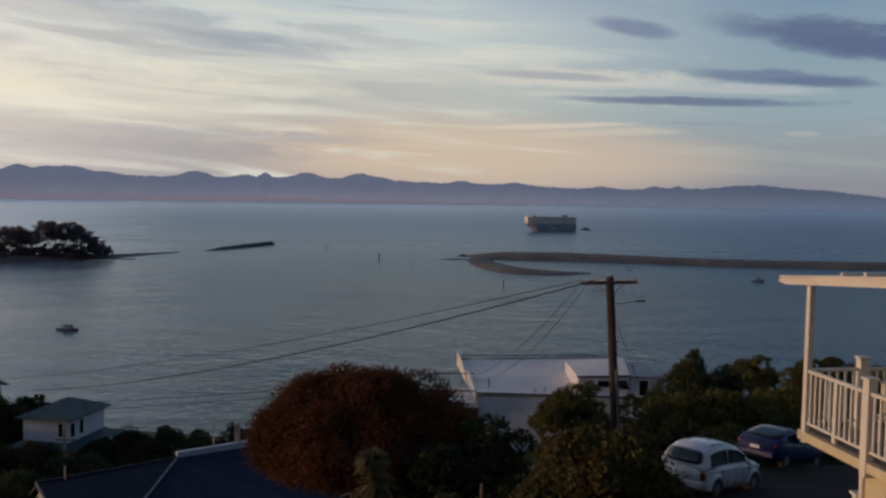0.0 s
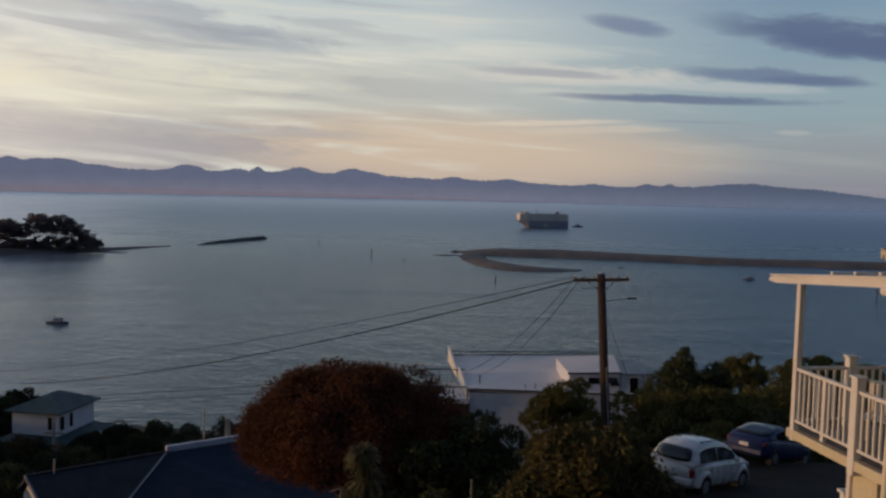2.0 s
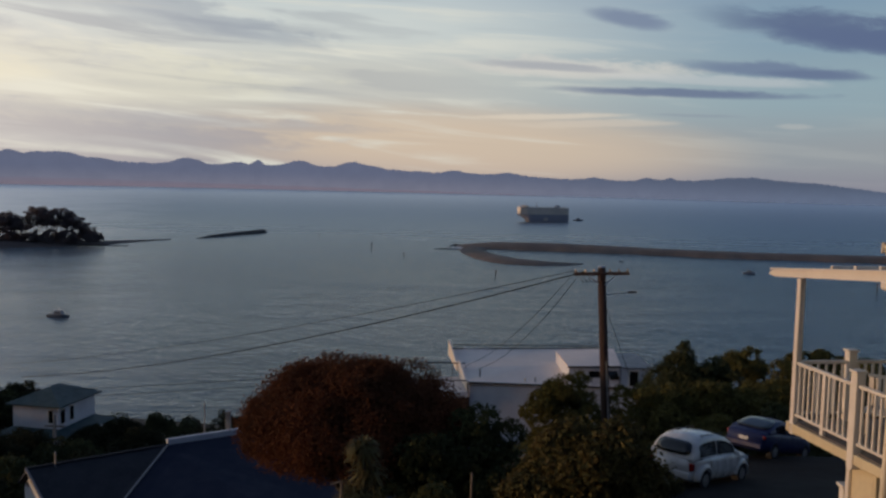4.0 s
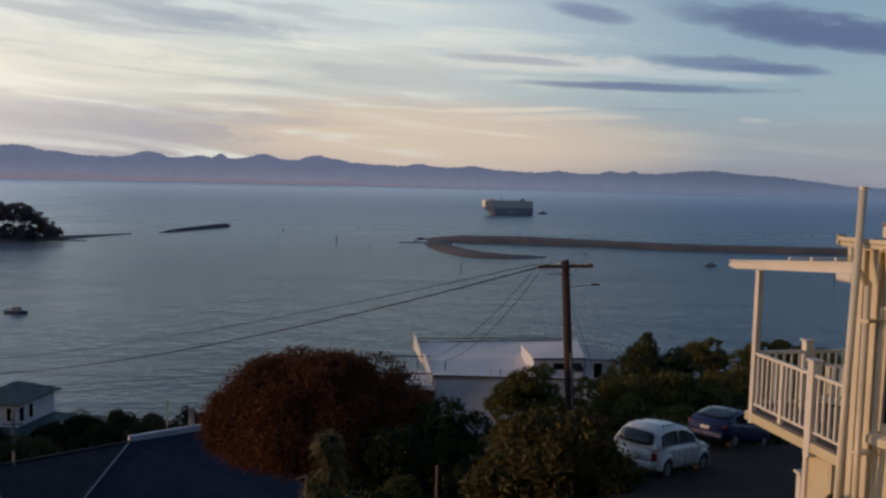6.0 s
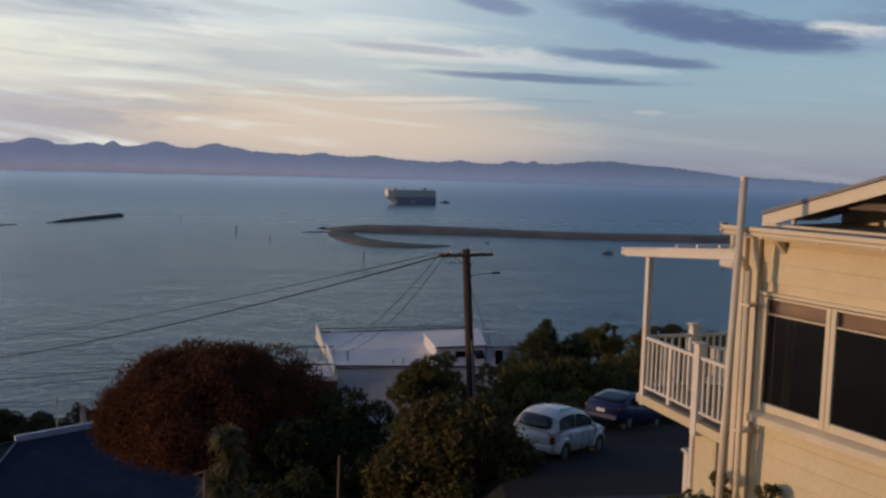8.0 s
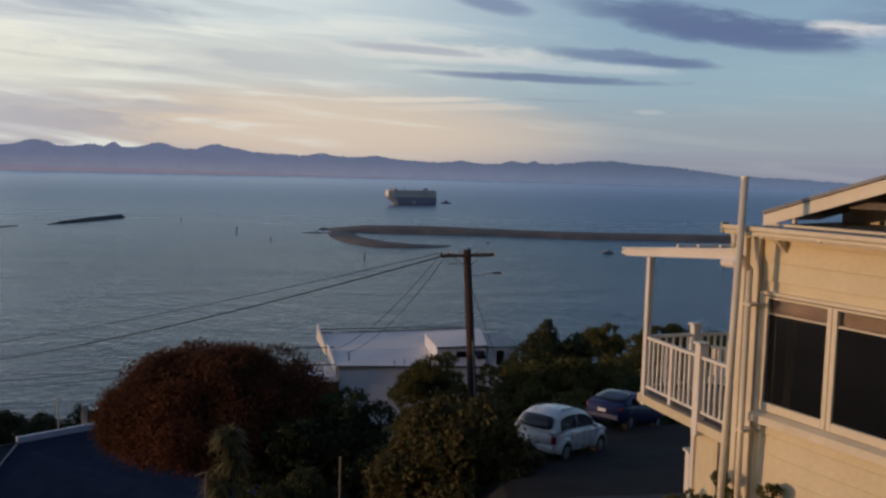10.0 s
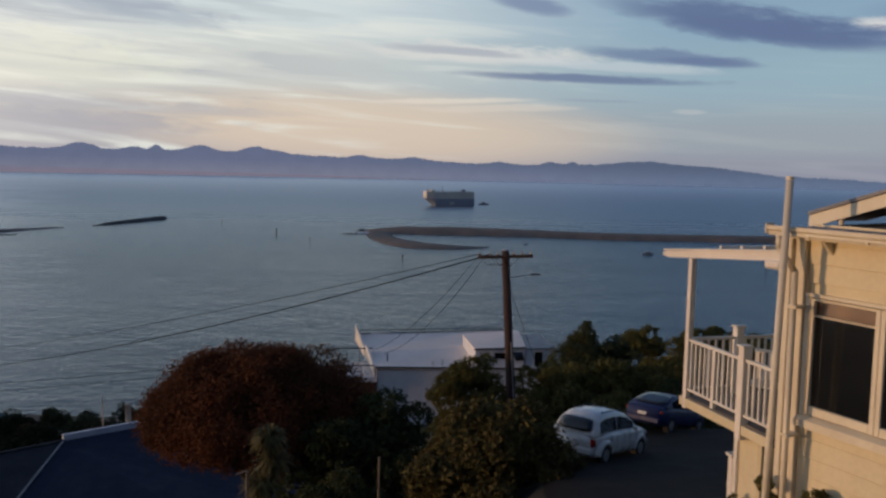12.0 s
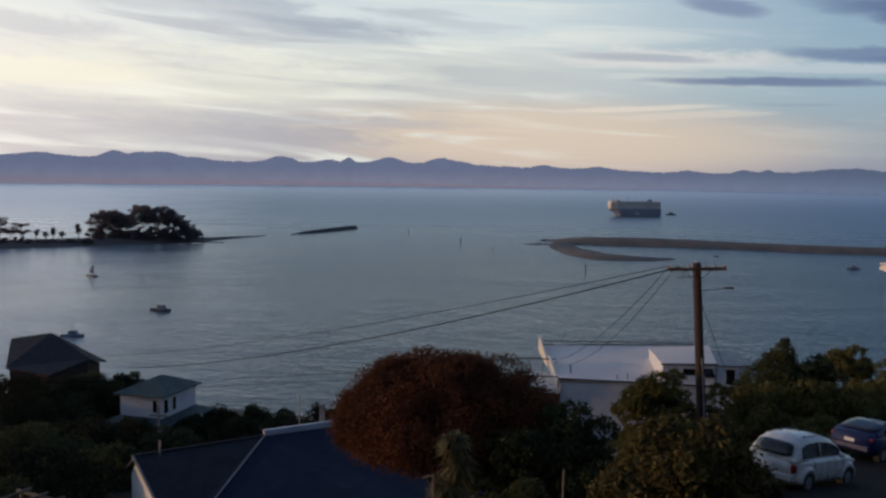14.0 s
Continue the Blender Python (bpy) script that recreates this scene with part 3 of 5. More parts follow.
            z = -1.2 + (h + 1.2) * (1 - abs(u) ** 2.6) + rough_m * fbm(s * 0.15, u * 3, seed + 3) * (1 - abs(u))
            pts.append((x - d.y * u * ww, y + d.x * u * ww, z))
        n += 1
    return tagged(grid_mesh(name, pts, n, across, material), label, category, kind="structure")


bank("boulder_bank", [(20, 800, 8, 0.8), (34, 806, 24, 3.2), (60, 806, 30, 5.2), (110, 800, 28, 5.8), (181, 784, 25, 5.0), (240, 762, 22, 4.6), (301, 756, 22, 4.6), (400, 746, 24, 5.0), (700, 724, 26, 5.0)],
     SHINGLE, "long low grey-brown boulder bank across the harbour", "boulder bank", 11)
bank("gravel_hook", [(40, 804, 16, 2.2), (32, 770, 14, 2.4), (36, 730, 14, 2.5), (46, 688, 19, 2.6), (60, 660, 23, 2.6), (80, 650, 19, 2.1), (98, 652, 12, 1.4), (113, 658, 4, 0.4)],
     SHINGLE, "curved gravel hook off the boulder bank's end", "gravel spit", 23)
bank("bank_rock", [(-2, 774, 2, 0.3), (10, 776, 3, 0.9), (22, 778, 3, 0.5)], ROCK, "dark low rocks at the bank's tip", "rocks", 5, 7, 2.0)
PALE_SHINGLE = mat("wet_pale_shingle", (0.84, 0.83, 0.82), (0.7, 0.69, 0.68), 0.5, 0.2, bump=0.4, fine=0.2)
bank("pale_shingle_bar", [(1, 776, 2, 0.15), (9, 780, 6, 0.5), (20, 790, 9, 0.6), (30, 806, 8, 0.5), (38, 830, 3, 0.1)], PALE_SHINGLE, "pale wet shingle bar at the bank's tip", "shingle", 9, 7, 2.0, 0.1)
bank("bank_reef", [(12, 815, 2, 0.2), (19, 822, 4, 1.4), (27, 828, 2, 0.4)], ROCK, "small dark reef off the bank's tip", "rocks", 6, 7, 2.0)
bank("breakwater", [(-231, 831, 2, 0.2), (-222, 855, 4, 2.4), (-206, 900, 5, 3.4), (-189, 949, 5, 3.8), (-188, 953, 2, 1.0)], ROCK, "dark stone breakwater at the harbour entrance", "breakwater", 31, 9, 3.0)
ISLAND_SHORE = mat("island_shore", (0.1, 0.078, 0.07), (0.14, 0.11, 0.1), 0.9, 0.05, bump=0.8, bump_scale=0.6, fine=0.35)
bank("island", [(-560, 560, 30, 3), (-470, 610, 34, 4), (-400, 655, 34, 4.6), (-330, 712, 28, 4.4), (-290, 742, 16, 2.4), (-272, 775, 7, 1.4), (-250, 812, 2, 0.5)],
     ISLAND_SHORE, "low wooded island with a brown shingle shore", "island", 41)
bank("island_reef", [(-296, 722, 5, 1.0), (-275, 724, 3, 0.8), (-258, 723, 2, 0.3)], ROCK, "dark reef off the island's point", "rocks", 8, 7, 3.0)

# ---------------------------------------------------------------- neighbouring cream house with its deck
def place(x, y, z, dx, dy):
    """Frame at (x, y, z) whose local x runs along (dx, dy)."""
    return Matrix.Translation((x, y, z)) @ Matrix.Rotation(math.atan2(dy, dx), 4, "Z")


# local x runs along the wall towards the viewer's hill, local y into the house, z from the sea up
HOUSE = place(6.235, 11.37, 0, 0.319, -0.948)
house = thing("weatherboard_house", HOUSE, "cream weatherboard house with wide eaves in low sun", "house")
GZ = 52.2
WALL0, WALL_L, WALL_D = 0.24, 7.0, 8.0   # wall starts behind the corner board
bm = bmesh.new()
WX0, WX1, WZ0, WZ1 = 0.36, 3.8, 56.7, 58.36
for x0, x1, z0, z1 in ((WALL0, WX0, GZ, 59.2), (WX1, WALL_L, GZ, 59.2), (WX0, WX1, GZ, WZ0), (WX0, WX1, WZ1, 59.2)):
    box(bm, x0, x1, 0.20, 0.34, z0, z1)
part("wall", bm, CREAM, house)
part("seaward_wall", boxed(WALL0 - 0.02, WALL0 + 0.12, 0.345, WALL_D, GZ, 59.2), CREAM, house)
part("rear_wall", boxed(WALL_L, WALL_L + 0.14, 0.2, WALL_D, GZ, 59.2), CREAM, house)
part("side_wall", boxed(WALL0, WALL_L, WALL_D, WALL_D + 0.14, GZ, 59.2), CREAM, house)
part("interior_floor", boxed(WALL0 + 0.14, WALL_L, 0.36, WALL_D, 56.0, 56.1), OLD_WOOD, house)
# weatherboards, each lapped over the next


def board_mesh(name, length):
    bmb = prism([(0.2, 0.0), (0.172, 0.0), (0.17, 0.008), (0.184, 0.255), (0.192, 0.27), (0.2, 0.27)], 0, length)
    bmesh.ops.transform(bmb, matrix=Matrix.Rotation(radians(-90), 4, "Z"), verts=bmb.verts)
    # after the turn the board runs along x and its face looks to -y
    bmesh.ops.transform(bmb, matrix=Matrix.Diagonal((1, -1, 1, 1)), verts=bmb.verts)
    bmesh.ops.recalc_face_normals(bmb, faces=bmb.faces)
    me = D.meshes.new(name)
    bmb.to_mesh(me)
    bmb.free()
    me.materials.append(CREAM)
    return me


spans = {"full": (0.29, WALL_L), "left": (0.27, WX0 - 0.06), "right": (WX1 + 0.06, WALL_L)}
meshes = {k: board_mesh("weatherboard", b - a) for k, (a, b) in spans.items()}
z = 53.15
while z < 59.1:
    keys = ("full",) if z + 0.27 < WZ0 + 0.02 or z > WZ1 + 0.02 else ("left", "right")
    for k in keys:
        ob = new("weatherboard", meshes[k])
        ob.parent = house
        ob.location = (spans[k][0], 0.0, z)
    z += 0.27
# corner post boards and box
part("corner_board", boxed(0.1, 0.275, 0.1, 0.2, GZ, 59.15, 0.01), TRIM, house, "cream painted corner board")
part("corner_board", boxed(-0.005, 0.097, 0.03, 0.4, GZ, 59.15, 0.01), TRIM, house)
# long window: frame, mullions, sashes, panes
win = part("window", boxed(WX0 - 0.07, WX1 + 0.09, 0.12, 0.2, WZ1, WZ1 + 0.05, 0.008), TRIM, house, "long white timber casement window")
part("window_frame", boxed(WX0 - 0.065, WX0 + 0.02, 0.13, 0.3, WZ0, WZ1 - 0.003, 0.008), TRIM, win)
part("window_frame", boxed(WX1 - 0.02, WX1 + 0.1, 0.13, 0.3, WZ0, WZ1 - 0.003, 0.008), TRIM, win)
part("window_sill", slab([(0.29, 0.04, 56.66), (WX1 + 0.2, 0.04, 56.68), (WX1 + 0.2, 0.24, 56.74), (0.29, 0.24, 56.72)], 0.11), TRIM, win)
MODULE, STILE, TRANSOM = 1.117, 0.075, 58.09
for i in range(3):
    x0 = 0.43 - STILE + i * MODULE
    x1 = x0 + MODULE - 0.006
    bm = bmesh.new()
    box(bm, x0, x0 + STILE, 0.15, 0.22, 56.72, 58.345, 0.008)
    box(bm, x1 - STILE, x1, 0.15, 0.22, 56.72, 58.345, 0.008)
    box(bm, x0 + STILE, x1 - STILE, 0.152, 0.218, 56.72, 56.84, 0.008)
    box(bm, x0 + STILE, x1 - STILE, 0.152, 0.218, 58.31, 58.345, 0.006)
    box(bm, x0 + STILE, x1 - STILE, 0.165, 0.215, TRANSOM, TRANSOM + 0.022, 0.004)
    part("sash", bm, TRIM, win)
    part("pane", boxed(x0 + STILE, x1 - STILE, 0.19, 0.196, 56.84, TRANSOM), GLASS, win)
    part("pane", boxed(x0 + STILE, x1 - STILE, 0.19, 0.196, TRANSOM + 0.022, 58.31), CLEAR_GLASS, win).visible_shadow = False
blind = part("blind", boxed(0.37, WX1 - 0.03, 0.25, 0.28, 58.06, 58.34, 0.01), BLIND, win, "brown roller blind drawn up behind the top lights")
part("blind_rail", boxed(0.37, WX1 - 0.03, 0.235, 0.249, 58.06, 58.09, 0.004), OLD_WOOD, win)
# eaves: soffit, fascia, gutter, rafter ends, brackets
part("soffit", boxed(0.0, WALL_L + 0.3, -0.14, 0.5, 59.2, 59.23), TRIM, house)
part("fascia", boxed(-0.02, WALL_L + 0.3, -0.17, -0.142, 59.16, 59.3, 0.006), TRIM, house)
g = prism([(-0.175, 59.22), (-0.175, 59.19), (-0.27, 59.19), (-0.285, 59.215), (-0.285, 59.245), (-0.31, 59.275), (-0.31, 59.325), (-0.295, 59.325), (-0.27, 59.24), (-0.19, 59.23)], -0.04, WALL_L + 0.4)
bmesh.ops.transform(g, matrix=Matrix(((0, 1, 0, 0), (1, 0, 0, 0), (0, 0, 1, 0), (0, 0, 0, 1))), verts=g.verts)
bmesh.ops.recalc_face_normals(g, faces=g.faces)
part("gutter", g, TRIM, house)
part("gutter_end", boxed(-0.07, -0.04, -0.32, -0.17, 59.21, 59.355, 0.006), TRIM, house)
for i in range(7):
    x = 0.62 + 0.9 * i
    part("gutter_bracket", boxed(x, x + 0.05, -0.3, -0.17, 59.185, 59.218, 0.005), TRIM, house)
for x in (0.62,):
    part("eave_bracket", prism([(0.17, 58.95), (0.17, 59.19), (-0.1, 59.19)], 0, 0.06), TRIM, house).matrix_basis = Matrix.Translation((x, 0.02 if x > 0 else 0.0, 0)) @ Matrix(((0, 1, 0, 0), (1, 0, 0, 0), (0, 0, 1, 0), (0, 0, 0, 1)))
# lower lean-to roof behind the gutter
part("lean_to_roof", slab([(0.3, -0.17, 59.32), (WALL_L + 0.3, -0.17, 59.32), (WALL_L + 0.3, 1.7, 59.36), (0.3, 1.7, 59.36)], 0.05), ROOF_GREY, house, "grey iron lean-to roof")
part("seaward_eave", boxed(-0.02, 0.22, 0.502, WALL_D, 59.2, 59.28, 0.01), TRIM, house)
# main gable behind: rake board rising to the right
gable = part("gable_wall", prism([(0.3, 59.3), (0.3, 59.5), (4.0, 60.6), (7.2, 59.6), (7.2, 59.3)], 1.75, 1.9), CREAM, house)
def rake(y0, y1, z0, z1, material, name, label=""):
    bmr = bmesh.new()
    for (xa, za), (xb, zb) in (((-0.1, 59.405), (4.0, 60.605)), ((4.0, 60.605), (7.9, 59.45))):
        b2 = prism([(xa, za + z0), (xb, zb + z0), (xb, zb + z1), (xa, za + z1)], y0, y1)
        me = D.meshes.new("tmp")
        b2.to_mesh(me), b2.free()
        bmr.from_mesh(me)
        D.meshes.remove(me)
    return part(name, bmr, material, house, label)
rake(0.55, 0.6, -0.13, 0.045, TRIM, "barge_board", "pale barge board")
rake(0.52, 6.5, 0.055, 0.1, ROOF_GREY, "roof", "grey iron gable roof")
rake(0.61, 1.74, -0.04, -0.01, OLD_WOOD, "gable_soffit", "dark timber-lined gable soffit")
for y in (0.75, 1.2):
    part("purlin_end", boxed(1.15, 2.6, y, y + 0.09, 59.6, 59.7, 0.01), OLD_WOOD, house)
part("roof_prop", rodded((0.4, 0.62, 59.35), (0.4, 0.62, 59.46), 0.035), TRIM, house)
# vent stack and downpipe at the corner
part("vent_pipe", rodded((0.215, -0.4, 52.9), (0.4, -0.4, 59.95), 0.05, seg=14), TRIM, house, "tall white vent pipe past the eaves", True)
part("vent_cap", rodded((0.4, -0.4, 59.955), (0.4, -0.4, 60.0), 0.054, seg=14), TRIM, house)
bm = bmesh.new()
for p, q in (((0.12, -0.24, 59.2), (0.13, -0.24, 59.0)), ((0.13, -0.24, 59.01), (0.275, -0.07, 58.7)), ((0.275, -0.07, 58.72), (0.285, -0.07, 52.9))):
    rod(bm, p, q, 0.045, seg=12)
part("downpipe", bm, TRIM, house, "cream downpipe", True)
for z in (54.6, 56.4, 58.2):
    part("pipe_clip", boxed(0.2, 0.37, -0.125, 0.1, z, z + 0.04), TRIM, house)
part("outside_tap", rodded((0.3, 0.03, 54.6), (0.3, -0.08, 54.6), 0.02), GALV, house)

# deck on the seaward side: local x back along its edge towards the house, y away over the sea front
DECK = place(5.9, 13.84, 0, 0.146, -0.989)
deck = thing("timber_deck", DECK, "white-railed timber deck on the cream house", "deck")
DL, DW, DZ = 2.42, 3.3, 56.25     # length of its end, width along the house, floor
for i in range(17):
    y = 0.02 + i * 0.19
    part("deck_board", boxed(0.02, DL, y, y + 0.182, DZ - 0.035, DZ), DECK_WOOD, deck)
part("edge_board", boxed(-0.03, DL, -0.05, -0.005, DZ - 0.17, DZ - 0.02, 0.008), CREAM, deck, "cream edge board")
part("edge_board", boxed(-0.05, -0.005, -0.05, DW, DZ - 0.17, DZ - 0.02, 0.008), CREAM, deck)
for i in range(4):
    part("joist", boxed(0.0, DL, 0.15 + i * 0.95, 0.22 + i * 0.95, DZ - 0.2, DZ - 0.04), OLD_WOOD, deck)
def deck_post(x, y, z0, z1, w, cap=True):
    p = part("post", boxed(x - w, x + w, y - w, y + w, z0, z1, 0.008), WHITE, deck)
    if cap:
        part("post_cap", boxed(x - w - 0.025, x + w + 0.025, y - w - 0.025, y + w + 0.025, z1, z1 + 0.035, 0.008), WHITE, p)
deck_post(0.1, 0.0, DZ - 0.2, 58.6, 0.05, False)
deck_post(1.67, 0.0, 56.0, 57.42, 0.07)
deck_post(0.06, 0.98, DZ, 57.4, 0.07)
deck_post(0.06, 2.6, DZ, 57.4, 0.07)
def rail(x0, y0, x1, y1, n):
    d = Vector((x1 - x0, y1 - y0, 0))
    m = place(x0, y0, 0, d.x, d.y)
    for name, z0, z1, w in (("handrail", 57.2, 57.25, 0.035), ("bottom_rail", 56.36, 56.4, 0.025)):
        part(name, boxed(0, d.length, -w, w, z0, z1, 0.006, m), WHITE, deck)
    me = None
    for i in range(n):
        p = Vector((x0, y0, 0)) + d * ((i + 0.5) / n)
        b = part("baluster", boxed(-0.016, 0.016, -0.016, 0.016, 56.4, 57.2), WHITE, deck) if me is None else new("baluster", me)
        me = b.data
        b.parent = deck
        b.location = (p.x, p.y, 0)
rail(0.15, 0, 1.6, 0, 11)
rail(1.74, 0, DL, 0, 5)
rail(0.06, 0.05, 0.06, 0.91, 6)
rail(0.06, 1.05, 0.06, 2.53, 11)
part("intermediate_post", boxed(0.85, 0.93, -0.03, 0.03, 56.26, 57.2, 0.005), WHITE, deck)
part("corner_wall", boxed(2.0, 2.06, 0.1, 3.1, 53.0, 56.04, 0.01), CREAM, deck, "cream boarded base under the deck")
part("corner_wall", boxed(1.5, 2.0, 0.1, 0.16, 53.0, 56.04, 0.01), CREAM, deck)
part("corner_trim", boxed(1.44, 1.52, 0.05, 0.17, 53.0, 56.06, 0.01), WHITE, deck)
# pergola beams over the deck
part("pergola_beam", prism([(-0.82, 58.575), (-0.6, 58.55), (DL, 58.81), (DL, 58.95), (-0.7, 58.655), (-0.8, 58.62)], -0.045, 0.045), WHITE, deck, "white pergola beam with a cut end")
part("pergola_beam", prism([(-0.6, 58.56), (DL, 58.74), (DL, 58.93), (-0.6, 58.66)], 2.55, 2.64), WHITE, deck)
part("pergola_roof", slab([(-0.74, -0.08, 58.685), (DL, -0.08, 58.965), (DL, 2.8, 58.965), (-0.74, 2.8, 58.685)], 0.025), WHITE, deck, "flat white pergola sheeting")
for i in range(3):
    part("pergola_rafter", boxed(1.0 + i * 0.55, 1.06 + i * 0.55, -0.1, 2.8, 58.85 + i * 0.05, 58.9 + i * 0.05, 0.006), WHITE, deck)
part("beam_bracket", boxed(DL - 0.3, DL + 0.05, -0.09, 0.09, 58.68, 58.81, 0.03), WHITE, deck)
# chair on the deck
chair = thing("garden_chair", DECK @ Matrix.Translation((1.15, 0.75, DZ)) @ Matrix.Rotation(radians(40), 4, "Z"), "white slatted garden chair on the deck", "chair")
for i in range(5):
    part("seat_slat", boxed(-0.24 + i * 0.1, -0.16 + i * 0.1, -0.24, 0.24, 0.42, 0.44), WHITE, chair)
    part("back_slat", boxed(-0.23 + i * 0.1, -0.16 + i * 0.1, 0.24, 0.26, 0.46, 0.9), WHITE, chair)
for x in (-0.22, 0.22):
    for y in (-0.2, 0.22):
        part("leg", boxed(x - 0.02, x + 0.02, y - 0.02, y + 0.02, 0, 0.42), WHITE, chair)
part("back_rail", boxed(-0.25, 0.25, 0.235, 0.265, 0.9, 0.95, 0.006), WHITE, chair)
# gate post below the deck
gp = thing("gate_post", Matrix.Translation((6.5, 13.06, ground_z(6.5, 13.06))), "square white gate post beside the drive", "post")
GH = 55.42 - ground_z(6.5, 13.06)
part("shaft", boxed(-0.075, 0.075, -0.075, 0.075, -0.2, GH, 0.01), WHITE, gp)
part("cap", boxed(-0.11, 0.11, -0.11, 0.11, GH, GH + 0.05, 0.01), WHITE, gp)

# ---------------------------------------------------------------- drive and parked cars
pts = []
for i in range(36):
    y = 8 + i
    for x in np.linspace(4.6 + max(0, (y - 22)) * 0.12, 19, 12):
        pts.append((float(x), float(y), ground_z(x, y) + 0.04))
tagged(grid_mesh("road", pts, 36, 12, ASPHALT), "dark asphalt parking area beside the house", "drive", kind="structure")
ap = []
for i in range(9):
    y = 14.0 + i * 0.72
    for x in np.linspace(6.2, 8.2 + i * 0.22, 8):
        ap.append((float(x), float(y), ground_z(x, y) + 0.085))
tagged(grid_mesh("pavement", ap, 9, 8, PAVING), "grey concrete apron beside the house", "path", kind="structure")


def loft(stations, material_smooth=True, segs=None):
    """Closed half-sections (y, z) at stations x, mirrored across y = 0."""
    bm = bmesh.new()
    rings = []
    for x, half in stations:
        ring = [bm.verts.new((x, y, z)) for y, z in half] + [bm.verts.new((x, -y, z)) for y, z in reversed(half) if y > 1e-4]
        rings.append(ring)
    n = len(rings[0])
    for a, b in zip(rings, rings[1:]):
        for j in range(n):
            bm.faces.new((a[j], a[(j + 1) % n], b[(j + 1) % n], b[j]))
    bm.faces.new(rings[0]), bm.faces.new(rings[-1])
    bmesh.ops.recalc_face_normals(bm, faces=bm.faces)
    return bm


def smooth_curve(v, pts):
    xs, ys = zip(*pts)
    return float(np.interp(v, xs, ys))


def car(name, m, label, paint, L, Wd, prof, roof_rails, lamp_h, tall):
    """prof: rows of (x, belt height, roof height) from the tail (x negative) to the nose."""
    c = thing(name, m, label, "car", "parked cars")
    hw = Wd / 2
    xs, belts, roofs = zip(*prof)
    st = []
    for i in range(29):
        x = -L / 2 + L * i / 28
        e = abs(x) / (L / 2)
        w = hw * (1 - (0.26 if tall else 0.18) * e ** 5 - 0.02 * e ** 2)
        b = float(np.interp(x, xs, belts))
        low = 0.24 + 0.14 * max(0, e - 0.86) / 0.14
        st.append((x, [(0.001, low), (w * 0.86, low), (w * 0.97, low + 0.12), (w, 0.55), (w * 0.985, b - 0.12), (w * 0.93, b - 0.02), (w * 0.8, b + 0.015), (0.001, b + 0.04)]))
    part("body", loft(st), paint, c, smooth=True)
    cab = [(x, b, r) for x, b, r in prof if r > b + 0.02]
    x0, x1 = cab[0][0], cab[-1][0]
    for nm, inset, material, grow in (("cabin", 0.0, paint, 0.0),):
        st = []
        for i in range(45):
            x = x0 + (x1 - x0) * i / 44
            b, r = float(np.interp(x, xs, belts)), float(np.interp(x, xs, roofs))
            r = max(r, b + 0.03)
            k = (r - b) / (max(roofs) - b + 1e-6)
            st.append((x, [(0.001, b - 0.05), (hw * 0.9, b - 0.05), (hw * 0.9, b), (hw * (0.9 - 0.15 * k), b + (r - b) * 0.82), (hw * (0.84 - 0.16 * k), r - 0.03 * k), (hw * 0.45, r + 0.01), (0.001, r + 0.025)]))
        part(nm, loft(st), material, c, smooth=True)

    def side_glass(xa, xb, s):
        pts_o, pts_i = [], []
        n = 8
        for i in range(n + 1):
            x = xa + (xb - xa) * i / n
            b, r = float(np.interp(x, xs, belts)), float(np.interp(x, xs, roofs))
            k = (r - b) / (max(roofs) - b + 1e-6)
            y_low, y_top = hw * 0.9 + 0.006, hw * (0.9 - 0.15 * k) + 0.006
            lo, hi = 0.06, 0.74
            pts_o.append((x, s * (y_low + (y_top - y_low) * lo / 0.82), b + (r - b) * lo))
            pts_i.append((x, s * (y_low + (y_top - y_low) * hi / 0.82), b + (r - b) * hi))
        bm = bmesh.new()
        A, B = [bm.verts.new(p) for p in pts_o], [bm.verts.new(p) for p in pts_i]
        for i in range(n):
            bm.faces.new((A[i], A[i + 1], B[i + 1], B[i]))
        bmesh.ops.solidify(bm, geom=bm.faces, thickness=0.004)
        part("side_window", bm, CAR_GLASS, c, smooth=True)

    for s in (1, -1):
        span = x1 - x0
        cuts = ((x0 + span * 0.13, x0 + span * 0.5), (x0 + span * 0.515, x0 + span * 0.92)) if tall else ((x0 + span * 0.2, x0 + span * 0.5), (x0 + span * 0.52, x0 + span * 0.82))
        for a, b in cuts:
            side_glass(a, b, s)

    def end_glass(xa, xb, name, low_w, top_w):
        """A rounded, bowed pane from the belt at xa up to the roof at xb."""
        ra, rb = float(np.interp(xa, xs, roofs)) - (0.07 if tall and xa < 0 else 0.0), float(np.interp(xb, xs, roofs))
        out = -1 if xa < 0 else 1
        bm = bmesh.new()
        rings = []
        for q in (1.0, 0.66, 0.33):
            ring = []
            for i in range(28):
                t = 2 * math.pi * i / 28
                u = math.copysign(abs(math.cos(t)) ** 0.45, math.cos(t)) * q
                v = 0.5 + 0.5 * math.copysign(abs(math.sin(t)) ** 0.45, math.sin(t)) * q
                bow = (0.08 if tall else 0.05) * (1 - u * u) + 0.05 * math.sin(math.pi * v)
                ring.append(bm.verts.new((xa + (xb - xa) * v + out * (0.045 + bow), u * hw * (low_w + (top_w - low_w) * v), ra + 0.04 + (rb - ra) * v)))
            rings.append(ring)
        for p, q in zip(rings, rings[1:]):
            for i in range(28):
                bm.faces.new((p[i], p[(i + 1) % 28], q[(i + 1) % 28], q[i]))
        bm.faces.new(rings[-1])
        bmesh.ops.recalc_face_normals(bm, faces=bm.faces)
        bmesh.ops.solidify(bm, geom=bm.faces, thickness=0.01)
